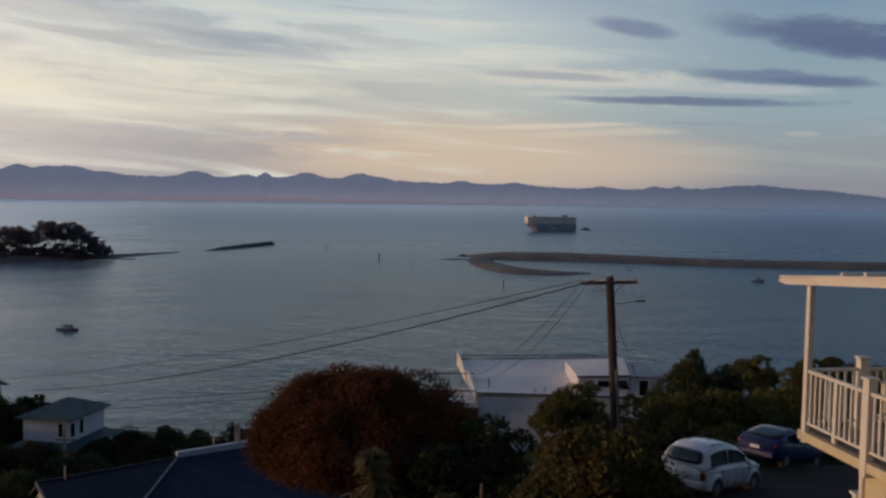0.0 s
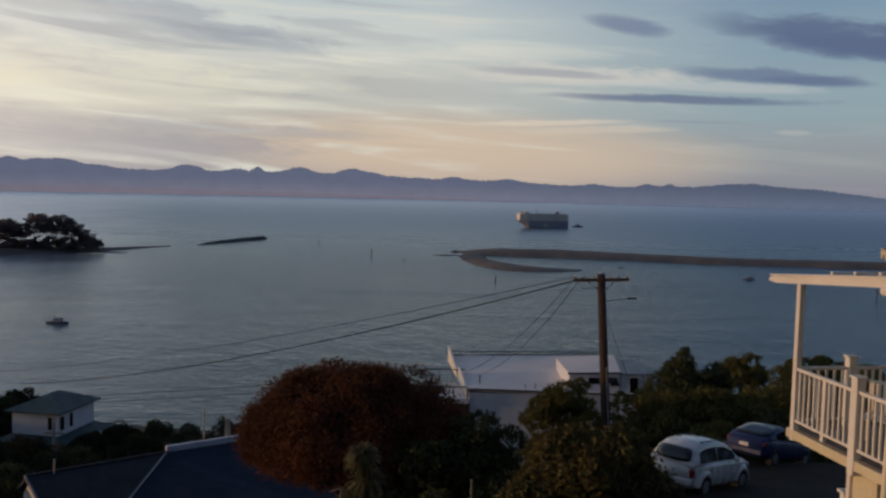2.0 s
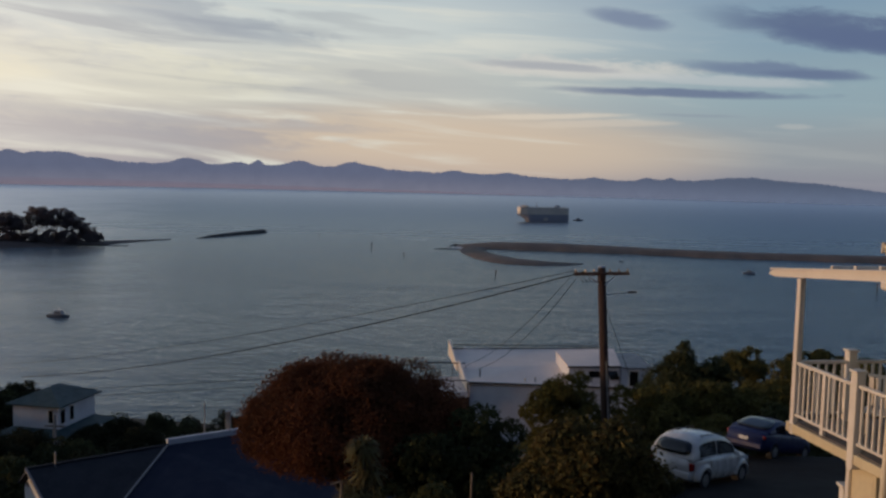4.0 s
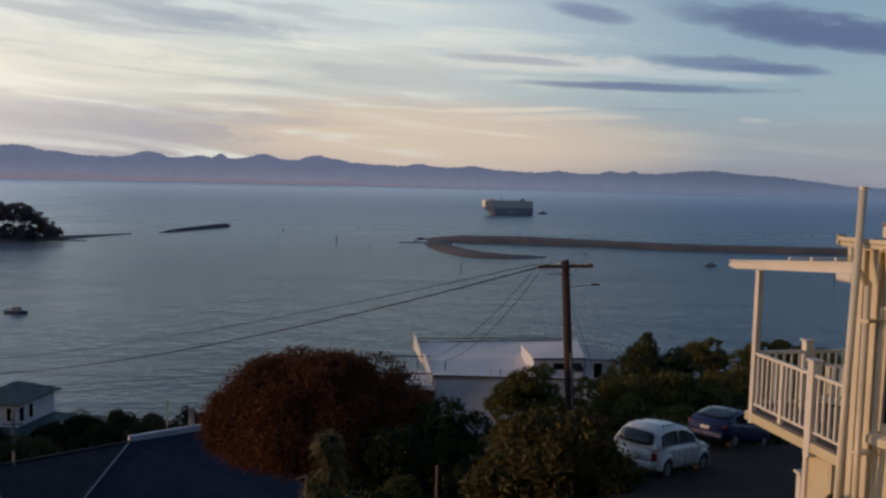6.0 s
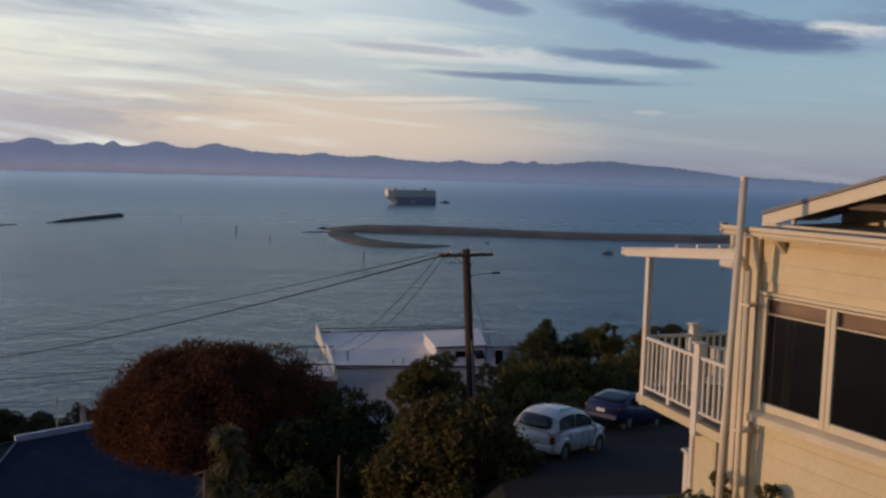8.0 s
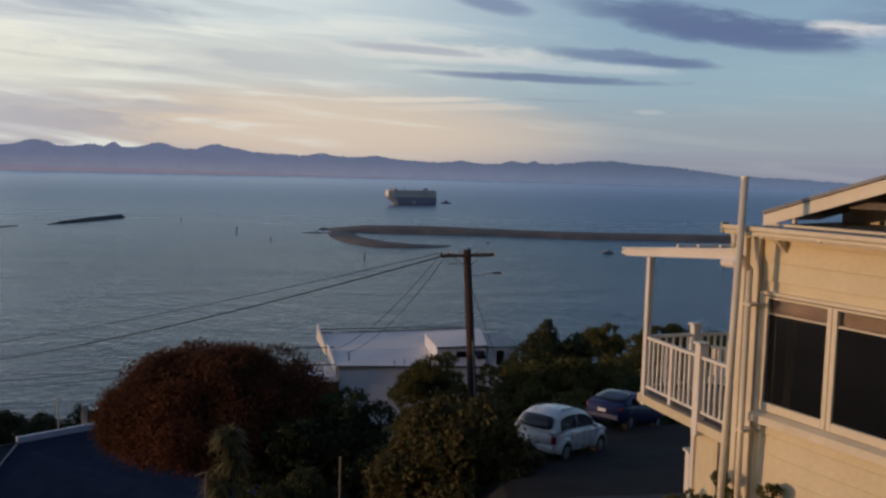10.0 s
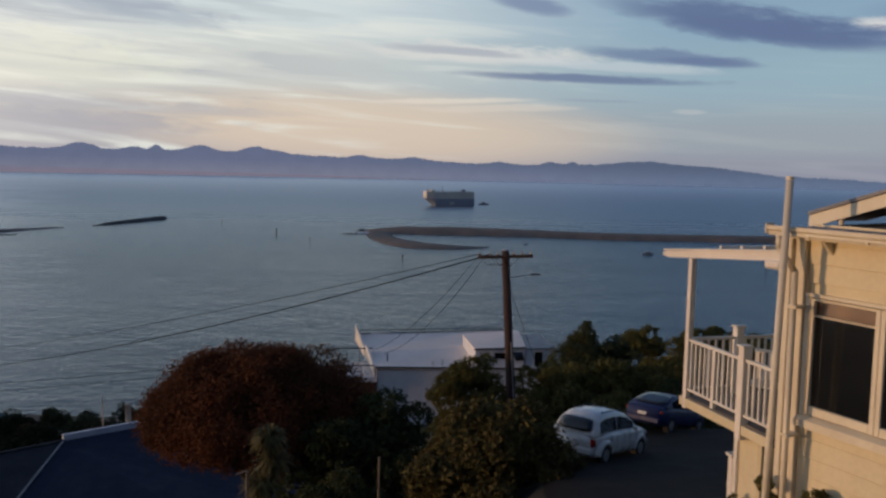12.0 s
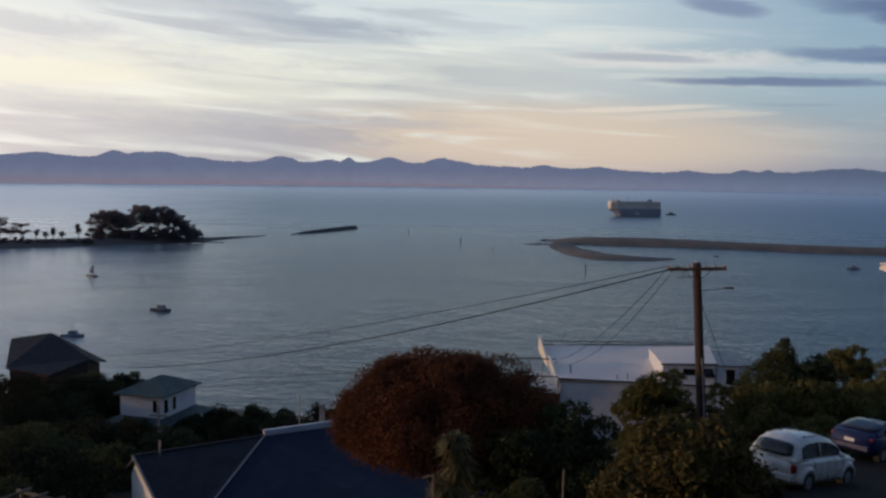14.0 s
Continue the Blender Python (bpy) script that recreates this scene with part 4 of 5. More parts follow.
        part(name, bm, CAR_GLASS, c, smooth=True)

    end_glass(cab[0][0] + 0.06, cab[2][0] - 0.02, "rear_window", 0.74 if tall else 0.8, 0.66 if tall else 0.62)
    end_glass(cab[-1][0] - 0.04, cab[-3][0] + 0.02, "windscreen", 0.8, 0.62)
    wb = L * 0.305
    for x in (-wb, wb):
        for s in (1, -1):
            wheel = part("wheel", rodded((x, s * (hw - 0.21), 0.31), (x, s * (hw + 0.005), 0.31), 0.315, seg=24), RUBBER, c, smooth=False)
            part("rim", rodded((x, s * (hw - 0.05), 0.31), (x, s * (hw + 0.015), 0.31), 0.2, 0.19, seg=20), ALLOY, wheel)
            part("hub_cap", rodded((x, s * (hw + 0.01), 0.31), (x, s * (hw + 0.03), 0.31), 0.06, 0.05, seg=12), GALV, wheel)
            if tall:
                # pontoon fender, open over the wheel
                bm = bmesh.new()
                rings = []
                for k in range(7):
                    e = math.pi / 2 * k / 6
                    ring = []
                    for i in range(17):
                        g = math.pi * i / 16
                        rr_ = 0.35 + 0.2 * math.sin(e) * (0.75 + 0.25 * math.sin(g))
                        ring.append(bm.verts.new((x + rr_ * 1.08 * math.cos(g), s * (hw - 0.14 + 0.17 * math.cos(e)), 0.3 + rr_ * math.sin(g))))
                    rings.append(ring)
                for p, q in zip(rings, rings[1:]):
                    for i in range(16):
                        bm.faces.new((p[i], p[i + 1], q[i + 1], q[i]))
                bmesh.ops.recalc_face_normals(bm, faces=bm.faces)
                bmesh.ops.solidify(bm, geom=bm.faces, thickness=0.012)
                part("fender", bm, paint, c, smooth=True)
                continue
            bm = bmesh.new()
            for i in range(13):
                a0, a1 = math.pi * i / 13, math.pi * (i + 1) / 13
                rod(bm, (x + 0.36 * math.cos(a0), s * (hw - 0.03), 0.31 + 0.36 * math.sin(a0)), (x + 0.36 * math.cos(a1), s * (hw - 0.03), 0.31 + 0.36 * math.sin(a1)), 0.045 if tall else 0.03, seg=6)
            part("wheel_arch", bm, paint, c, smooth=True)
    for s in (1, -1):
        part("tail_light", boxed(-L / 2 + 0.06, -L / 2 + 0.22, s * hw * 0.78 - 0.09, s * hw * 0.78 + 0.09, lamp_h - (0.1 if tall else 0), lamp_h + (0.14 if tall else 0.15), 0.03), RED_LENS, c)
        part("headlight", boxed(L / 2 - 0.32, L / 2 - 0.08, s * hw * 0.66 - 0.13, s * hw * 0.66 + 0.13, 0.66, 0.82, 0.04), CLEAR_LENS, c)
        part("mirror", boxed(L * 0.11, L * 0.11 + 0.12, s * (hw + 0.08) - 0.09, s * (hw + 0.08) + 0.07, 0.98, 1.12, 0.03), paint, c)
        for x in (-0.55, 0.4):
            part("door_handle", boxed(x - 0.09, x + 0.09, s * (hw + 0.005) - 0.015, s * (hw + 0.005) + 0.015, 0.84, 0.875, 0.006), paint, c)
        for x in (-0.95, -0.02, 0.88):
            part("door_gap", boxed(x, x + 0.006, s * (hw * 0.985) - 0.008, s * (hw * 0.985) + 0.008, 0.36, 0.9), BLACK, c)
    part("rear_bumper", boxed(-L / 2 - 0.05, -L / 2 + 0.16, -hw * 0.84, hw * 0.84, 0.34, 0.56, 0.04), paint, c)
    part("front_bumper", boxed(L / 2 - 0.16, L / 2 + 0.03, -hw * 0.82, hw * 0.82, 0.3, 0.52, 0.04), paint, c)
    part("number_plate", boxed(-L / 2 - 0.062, -L / 2 - 0.04, -0.18, 0.18, 0.6, 0.72, 0.004), CLEAR_LENS, c)
    if roof_rails:
        for s in (1, -1):
            bm = bmesh.new()
            zr = max(roofs) + 0.01
            rod(bm, (-1.25, s * 0.5, zr - 0.02), (0.2, s * 0.5, zr + 0.015), 0.014)
            for x in (-1.2, 0.15):
                rod(bm, (x, s * 0.5, zr - 0.09), (x, s * 0.5, zr), 0.014)
            part("roof_rail", bm, BLACK, c)
    return c


def on_road(x, y, heading):
    """A pose on the sloping drive; heading in degrees to the right of +y."""
    f = Vector((math.sin(radians(heading)), math.cos(radians(heading)), 0))
    a, b = Vector((x, y, 0)) + f * 1.3, Vector((x, y, 0)) - f * 1.3
    f.z = (ground_z(a.x, a.y) - ground_z(b.x, b.y)) / 2.6
    f.normalize()
    left = Vector((0, 0, 1)).cross(f).normalized()
    up = f.cross(left)
    z = (ground_z(a.x, a.y) + ground_z(b.x, b.y)) / 2 + 0.045
    return Matrix(((f.x, left.x, up.x, x), (f.y, left.y, up.y, y), (f.z, left.z, up.z, z), (0, 0, 0, 1)))


car("hatchback_car", on_road(8.70, 27.1, 45), "white tall retro hatchback parked on dark asphalt", CAR_WHITE, 4.1, 1.66,
    [(-2.05, 0.84, 0.84), (-1.98, 0.93, 0.98), (-1.88, 0.96, 1.14), (-1.66, 0.98, 1.42), (-1.4, 0.98, 1.53), (-1.1, 0.99, 1.585), (-0.6, 1.0, 1.61), (-0.1, 1.0, 1.585), (0.3, 1.0, 1.5), (0.62, 1.0, 1.33), (0.95, 1.0, 1.05), (1.15, 0.99, 0.99), (1.6, 0.92, 0.92), (1.9, 0.82, 0.82), (2.1, 0.66, 0.66)], True, 0.7, True)
car("sedan_car", on_road(13.2, 32.9, 47), "dark blue sedan parked by the hedge", CAR_BLUE, 4.4, 1.72,
    [(-2.2, 0.86, 0.86), (-2.0, 0.97, 0.97), (-1.8, 0.97, 1.01), (-1.25, 0.97, 1.25), (-0.72, 0.96, 1.41), (-0.2, 0.95, 1.44), (0.3, 0.95, 1.37), (0.75, 0.94, 1.12), (1.05, 0.92, 0.95), (1.7, 0.82, 0.82), (2.2, 0.66, 0.66)], False, 0.7, False)

# ---------------------------------------------------------------- power pole and wires
POLE_B, POLE_T = Vector((8.5, 40.15, 46.6)), Vector((7.84, 40.25, 56.2))
pole = thing("power_pole", Matrix.Translation(POLE_B), "leaning brown timber power pole with two crossarms", "power pole")
rel = POLE_T - POLE_B
part("pole", rodded((0, 0, -0.8), rel, 0.235, 0.185, 14), POLE_WOOD, pole, smooth=True)
ARM = Vector((2.36, -0.44, 0.1)).normalized()
def up_pole(h):
    return rel * (h / rel.z)
for h, off, half in ((9.3, 0.19, 1.28), (9.3, -0.19, 1.28)):
    c = up_pole(h) + Vector((ARM.y * -1, ARM.x, 0)).normalized() * off * -1
    m = Matrix.Translation(c) @ Matrix.Rotation(math.atan2(ARM.y, ARM.x), 4, "Z") @ Matrix.Rotation(radians(-3), 4, "Y")
    part("crossarm", boxed(-half, half, -0.05, 0.05, -0.06, 0.06, 0.008, m), POLE_WOOD, pole)
    for x in (-1.2, -0.75, -0.35, 0.4, 0.8, 1.2):
        bm = bmesh.new()
        rod(bm, m @ Vector((x, 0, 0.05)), m @ Vector((x, 0, 0.13)), 0.014)
        rod(bm, m @ Vector((x, 0, 0.1)), m @ Vector((x, 0, 0.2)), 0.045, 0.03, 10)
        part("insulator", bm, CERAMIC, pole)
for s in (-1, 1):
    part("arm_brace", rodded(up_pole(9.25) + ARM * 0.6 * s - Vector((0, 0, 0.05)), up_pole(8.7) + Vector((0, -0.16, 0)), 0.018), GALV, pole)
part("pole_cap", rodded(rel, rel + Vector((0, 0, 0.05)), 0.17, 0.14, 14), GALV, pole)
part("fuse_box", boxed(-0.14, 0.14, -0.3, -0.14, 9.0, 9.34, 0.02, Matrix.Translation(up_pole(9.2) - Vector((0, 0, 9.2)))), POLE_WOOD, pole)
lamp_arm = bmesh.new()
rod(lamp_arm, up_pole(8.3) + Vector((0.12, 0, 0)), up_pole(8.3) + Vector((1.2, -0.1, 0.16)), 0.022)
part("lamp_arm", lamp_arm, GALV, pole)
part("lamp_head", boxed(1.15, 1.6, -0.18, -0.02, 8.43, 8.51, 0.03, Matrix.Translation(up_pole(8.3) - Vector((0, 0, 8.3)))), POLE_WOOD, pole, "brown street lamp head")
part("step_bolt", rodded(up_pole(6.4) + Vector((-0.35, 0, 0)), up_pole(6.4) + Vector((0.3, 0, 0)), 0.02), GALV, pole)
part("cable_guard", rodded(up_pole(1.0) + Vector((0.05, -0.2, 0)), up_pole(5.2) + Vector((0.05, -0.2, 0)), 0.035), GALV, pole, "grey cable guard")
bm = bmesh.new()
for i in range(5):
    a = up_pole(9.2) + ARM * (-0.2 - 0.22 * i)
    b = up_pole(9.0) + ARM * (-0.05 - 0.15 * i)
    rod(bm, a, a.lerp(b, 0.5) + Vector((0, -0.05, -0.22)), 0.012, seg=5)
    rod(bm, a.lerp(b, 0.5) + Vector((0, -0.05, -0.22)), b, 0.012, seg=5)
part("jumper_wires", bm, CABLE, pole)


def wire(name, a, b, sag, r, label):
    a, b = Vector(a), Vector(b)
    cu = D.curves.new(name, "CURVE")
    cu.dimensions, cu.bevel_depth, cu.bevel_resolution = "3D", r, 2
    sp = cu.splines.new("POLY")
    n = 40
    sp.points.add(n)
    for i in range(n + 1):
        k = i / n
        p = a.lerp(b, k) - Vector((0, 0, 4 * sag * k * (1 - k)))
        sp.points[i].co = (*p, 1)
    cu.materials.append(CABLE)
    me = D.meshes.new_from_object(D.objects.new("tmp", cu))
    me.name = name
    ob = new(name, me)
    return tagged(ob, label, "power line", "power lines")


FAR_1, FAR_2, FAR_3 = Vector((-44.9, 83.7, 40.9)), Vector((-39.1, 81.1, 40.55)), Vector((-59.8, 92.3, 35.8))
ARM_L = POLE_B + up_pole(9.45) - ARM * 1.2
wire("power_line", ARM_L, FAR_1, 0.85, 0.018, "thin black power line sagging over the water view")
wire("power_line", ARM_L + ARM * 0.45 - Vector((0, 0, 0.05)), FAR_2, 1.05, 0.031, "thick black power line sagging to the west")
wire("service_line", ARM_L, (2.6, 66.5, 45.75), 0.7, 0.015, "thin service line to the white house")
wire("service_line", ARM_L + ARM * 0.3, (3.5, 66.5, 45.5), 0.9, 0.015, "thin service line to the white house")
wire("power_line", FAR_3, (1.0, 95, 40.0), 0.9, 0.03, "distant power line over the shore")
wire("power_line", FAR_3 + Vector((0, 0, -0.8)), (1.0, 95, 39.2), 0.9, 0.03, "distant power line over the shore")
wire("stay_wire", POLE_B + up_pole(8.2), (10.9, 40.5, ground_z(10.9, 40.5)), 0.0, 0.012, "steel stay wire of the leaning pole")

# ---------------------------------------------------------------- white flat-roofed house below the pole
wh = thing("flat_roof_house", Matrix.Translation((2.9, 65.9, 0)), "white modern house with a pale flat roof", "house")
WG = 38.0
part("front_wall", boxed(0.05, 13.6, 0.0, 0.2, WG, 44.3), STUCCO, wh)
part("west_wall", boxed(0.0, 0.2, 0.205, 13.6, WG, 44.3), STUCCO, wh)
part("east_wall", boxed(13.6, 13.8, 0.0, 13.8, WG, 44.6), STUCCO, wh)
part("rear_wall", boxed(0.0, 13.595, 13.6, 13.8, WG, 44.6), STUCCO, wh)
part("roof", slab([(-0.05, -0.15, 44.63), (13.9, -0.15, 44.4), (13.9, 13.9, 44.86), (-1.3, 13.9, 44.45)], 0.18), MEMBRANE, wh, "pale membrane roof")
part("front_flashing", slab([(-0.08, -0.2, 44.66), (-0.08, -0.152, 44.66), (13.92, -0.152, 44.43), (13.92, -0.2, 44.43)], 0.13), DARK_METAL, wh, "dark metal flashing")
for z0, z1, thick in ((44.52, 44.9, 0.05), (44.88, 45.08, 0.045)):
    part("rear_rail", rodded((-1.1, 13.7, z0), (12.6, 13.7, z1), thick), DARK_METAL, wh, "dark roof rail")
for i in range(8):
    x = -1.0 + i * 2.0
    part("rail_post", rodded((x, 13.7, 44.4), (x, 13.7, 44.9 + 0.014 * x), 0.025), DARK_METAL, wh)
# raised sail-shaped fin walls on the west edge
for y0, y1, h0, h1 in ((0.1, 5.6, 0.05, 0.45), (6.6, 13.4, 0.1, 0.6)):
    xo0, xo1 = -0.1 - y0 * 0.09, -0.1 - y1 * 0.09
    part("fin_wall", poly([(xo0, y0, 44.0), (xo1, y1, 44.0), (xo1, y1, 44.8 + h1), (xo0, y0, 44.5 + h0), (xo0 - .14, y0, 44.0), (xo1 - .14, y1, 44.0), (xo1 - .14, y1, 44.8 + h1), (xo0 - .14, y0, 44.5 + h0)],
                          [(0, 1, 2, 3), (7, 6, 5, 4), (0, 4, 5, 1), (1, 5, 6, 2), (2, 6, 7, 3), (3, 7, 4, 0)]), WHITE, wh, "creamy white fin wall catching the sun")
part("roof_vent", rodded((0.9, 1.6, 44.5), (0.9, 1.6, 45.3), 0.05), DARK_METAL, wh)
part("flue", rodded((4.4, 0.5, 44.5), (4.4, 0.5, 44.9), 0.07), GALV, wh)
part("flue", rodded((5.2, 0.6, 44.5), (5.2, 0.6, 45.0), 0.07), GALV, wh)
up = part("upper_block", poly([(7.78, 0.3, 44.3), (11.72, 0.3, 44.3), (12.6, 7.4, 44.3), (7.78, 7.4, 44.3), (7.78, 0.3, 45.86), (11.72, 0.3, 45.98), (12.6, 7.4, 45.98), (7.78, 7.4, 45.6)],
                              [(0, 1, 2, 3), (4, 5, 6, 7), (0, 1, 5, 4), (1, 2, 6, 5), (2, 3, 7, 6), (3, 0, 4, 7)]), STUCCO, wh, "raised white block with clerestory windows")
part("block_roof", slab([(7.7, 0.22, 45.95), (11.8, 0.22, 46.07), (12.7, 7.5, 46.05), (7.7, 7.5, 45.7)], 0.08), MEMBRANE, up, "pale membrane roof")
part("block_flashing", slab([(7.66, 0.17, 45.96), (7.66, 0.215, 45.96), (11.84, 0.215, 46.08), (11.84, 0.17, 46.08)], 0.12), DARK_METAL, up)
part("block_window", boxed(9.3, 10.3, 0.27, 0.3, 45.1, 45.6), GLASS, up)
part("skylight", slab([(10.7, 0.28, 45.65), (11.5, 0.28, 45.68), (11.7, 0.1, 45.05), (11.0, 0.1, 45.02)], 0.04), GLASS, up, "sloping skylight")
wing = part("east_wing", boxed(11.85, 14.2, 0.42, 6.0, WG, 45.85, 0.02), STUCCO, wh, "shaded white entrance wing")
part("wing_roof", boxed(11.86, 14.3, 0.32, 6.1, 45.852, 45.94, 0.02), ROOF_GREY, wing)
part("door_frame", boxed(12.45, 13.3, 0.36, 0.418, 43.8, 45.72, 0.01), WHITE, wing)
part("door_leaf", boxed(12.55, 13.2, 0.33, 0.358, 43.85, 45.64), GLASS, wing, "dark glazed door")
# west balcony
bal = thing("balcony", Matrix.Translation((0.98, 65.75, 0.34)), "pale balcony with dark rails beside the white house", "balcony")
part("floor", boxed(-1.6, 1.85, 0.0, 5.5, 43.2, 43.4), MEMBRANE, bal)
part("parapet", boxed(-1.6, 1.85, -0.12, -0.003, 43.1, 43.5), STUCCO, bal)
for x in (-1.55, -0.4, 0.7, 1.8):
    part("rail_post", rodded((x, -0.06, 43.3), (x, -0.06, 44.3), 0.03), DARK_METAL, bal)
    part("rail_post", rodded((x, 5.4, 43.1), (x, 5.4, 44.4), 0.03), DARK_METAL, bal)
part("handrail", rodded((-1.55, -0.06, 44.4), (1.8, -0.06, 44.4), 0.05), DARK_METAL, bal)
part("handrail", rodded((-1.55, 5.4, 44.6), (1.8, 5.4, 44.6), 0.05), DARK_METAL, bal)
part("handrail", rodded((-1.55, -0.06, 44.4), (-1.55, 5.4, 44.6), 0.035), DARK_METAL, bal)
for i in range(3):
    part("screen_panel", boxed(-1.5 + i * 0.02, -1.46 + i * 0.02, 0.3 + i * 1.7, 1.8 + i * 1.7, 43.42, 44.3), STUCCO, bal)
part("column", boxed(-1.5, -1.3, 0.2, 0.4, WG - 1, 43.15), POLE_WOOD, bal)
part("column", boxed(1.2, 1.4, 0.2, 0.4, WG - 1, 43.15), POLE_WOOD, bal)

# added dark screen: stands for the dark openings, hides the sunlit wall
part("screen_wall", boxed(-1.2, 1.95, -0.02, 0.08, WG - 1, 43.09), POLE_WOOD, bal, "dark screen added for the shade under the balcony")

# ---------------------------------------------------------------- navy-roofed house
nh = thing("navy_roof_house", Matrix.Identity(4), "house with a navy iron roof and pale hip capping", "house")
A_, L_, B_ = Vector((-16.3, 52.6, 43.3)), Vector((-22.75, 47.7, 43.3)), Vector((-4.5, 60.5, 43.3))
front = Vector((0.53, -0.85, 0))
H_, LB_, RB_ = Vector((-17.6, 42.0, 40.7)), Vector((-18.45, 43.0, 40.9)), Vector((-1.5, 47.0, 40.7))
# one roof; the west slope is coloured grey for the light on it
part("roof_west", slab([L_, A_, H_ + Vector((-.1, 0, -0.05)), LB_], 0.15), ROOF_SLATE, nh, "navy roof slope greyed for the light on its side")
part("roof_east", slab([A_, B_, RB_, Vector((-4.0, 42.5, 40.8)), H_], 0.15), ROOF_NAVY, nh, "navy painted roof slope")
BACK = [Vector((-25.6, 52.5, 40.8)), Vector((-6.5, 66.5, 40.8))]
part("roof_rear", slab([A_ + Vector((0, 0, -.02)), L_ + Vector((0, 0, -.02)), BACK[0], BACK[1], B_ + Vector((0, 0, -.02))], 0.15), ROOF_SLATE, nh)
def strip(p, q, w, h, up_by=0.05):
    d = (q - p).normalized()
    s = d.cross(Vector((0, 0, 1))).normalized() * w
    u = Vector((0, 0, up_by))
    return slab([p - s + u, p + s + u, q + s + u, q - s + u], h)
part("hip_capping", strip(A_, H_, 0.06, 0.06, 0.08), ROOF_GREY, nh, "pale metal hip capping")
part("ridge_capping", strip(L_, A_, 0.1, 0.06, 0.07), ROOF_SLATE, nh)
part("barge_board", strip(L_ + Vector((-.06, 0, 0)), LB_ + Vector((-.06, 0, 0)), 0.06, 0.12, 0.06), ROOF_GREY, nh, "pale barge board")
d_ab = (B_ - A_).normalized()
side_v = Vector((-d_ab.y, d_ab.x, 0))
part("parapet", slab([A_ + side_v * .15 + Vector((0, 0, 0.3)), A_ + side_v * .4 + Vector((0, 0, 0.3)), B_ + side_v * .4 + Vector((0, 0, 0.35)), B_ + side_v * .15 + Vector((0, 0, 0.35))], 0.5), STUCCO, nh, "white ridge parapet")
# walls below the eaves
wallpts = [LB_ + Vector((0.4, 0.6, 0)), H_ + Vector((0, 1.0, 0)), Vector((-4.2, 43.5, 0)), RB_ + Vector((-.5, .3, 0)), BACK[1] + Vector((.2, -.6, 0)), BACK[0] + Vector((.6, -.2, 0))]
for p, q in zip(wallpts, wallpts[1:] + wallpts[:1]):
    p, q = Vector((p.x, p.y, 0)), Vector((q.x, q.y, 0))
    part("wall", boxed(0, (q - p).length, -0.08, 0.08, 36.0, 40.7, 0, place(p.x, p.y, 0, q.x - p.x, q.y - p.y)), STUCCO, nh)
part("gable_wall", poly([LB_ + Vector((.3, .5, -.1)), L_ + Vector((.35, 0, -.2)), BACK[0] + Vector((.5, -.1, -.1)), LB_ + Vector((.3, .5, -1.0)), BACK[0] + Vector((.5, -.1, -1.0))], [(0, 1, 2, 4, 3)]), STUCCO, nh)
part("vent_pipe", rodded(L_ + Vector((1.3, 0.7, -0.3)), L_ + Vector((1.3, 0.7, 0.75)), 0.06), GALV, nh)
part("chimney", boxed(-0.15, 0.15, -0.15, 0.15, 43.3, 44.6, 0.02, Matrix.Translation((-13.3, 55.6, 0))), CONCRETE, nh, "slim pale chimney")
part("chimney_cap", boxed(-0.22, 0.22, -0.22, 0.22, 44.6, 44.7, 0.02, Matrix.Translation((-13.3, 55.6, 0))), CONCRETE, nh)
part("aerial_mast", rodded((-14.7, 55.0, 43.2), (-14.7, 55.0, 45.4), 0.035), GALV, nh, "pale aerial mast")

# ---------------------------------------------------------------- white two-storey villa with teal hip roofs
vm = place(-38.9, 88.6, 0, 0.19, 0.98)   # local x along its east side, y towards the west front
vl = thing("hip_roof_villa", vm, "white two-storey villa with dark teal hip roofs", "house")
VL, VW, E0, E1 = 6.5, 5.3, 33.15, 35.75
bm = bmesh.new()
for x0, x1, y0, y1 in ((0, VL, 0, 0.15), (0, 0.15, 0.155, VW), (VL - 0.15, VL, 0.155, VW), (0.155, VL - 0.155, VW - 0.15, VW)):
    box(bm, x0, x1, y0, y1, E0, E1)
part("upper_wall", bm, STUCCO, vl, "white boarded upper storey")
o = 0.55
hip = poly([(-o, -o, E1), (VL + o, -o, E1), (VL + o, VW + o, E1), (-o, VW + o, E1), (VW / 2 - 0.2, VW / 2, E1 + 1.35), (VL - VW / 2 + 0.2, VW / 2, E1 + 1.35),
            (-o, -o, E1 - .14), (VL + o, -o, E1 - .14), (VL + o, VW + o, E1 - .14), (-o, VW + o, E1 - .14)],
           [(0, 1, 5, 4), (1, 2, 5), (2, 3, 4, 5), (3, 0, 4), (0, 6, 7, 1), (1, 7, 8, 2), (2, 8, 9, 3), (3, 9, 6, 0), (6, 9, 8, 7)])
part("roof", hip, ROOF_TEAL, vl, "dark teal hip roof")
o = 1.6
skirt = poly([(-o, -o, E0 - 0.65), (VL + o, -o, E0 - 0.65), (VL + o, VW + o, E0 - 0.65), (-o, VW + o, E0 - 0.65), (-.02, -.02, E0 + .1), (VL + .02, -.02, E0 + .1), (VL + .02, VW + .02, E0 + .1), (-.02, VW + .02, E0 + .1)],
             [(0, 1, 5, 4), (1, 2, 6, 5), (2, 3, 7, 6), (3, 0, 4, 7), (0, 3, 2, 1)])
part("lower_roof", skirt, ROOF_TEAL, vl, "dark teal skirt roof")
part("lower_wall", boxed(-0.6, VL + 0.6, -0.6, VW + 0.6, 26.5, E0 - 0.66), STUCCO, vl)
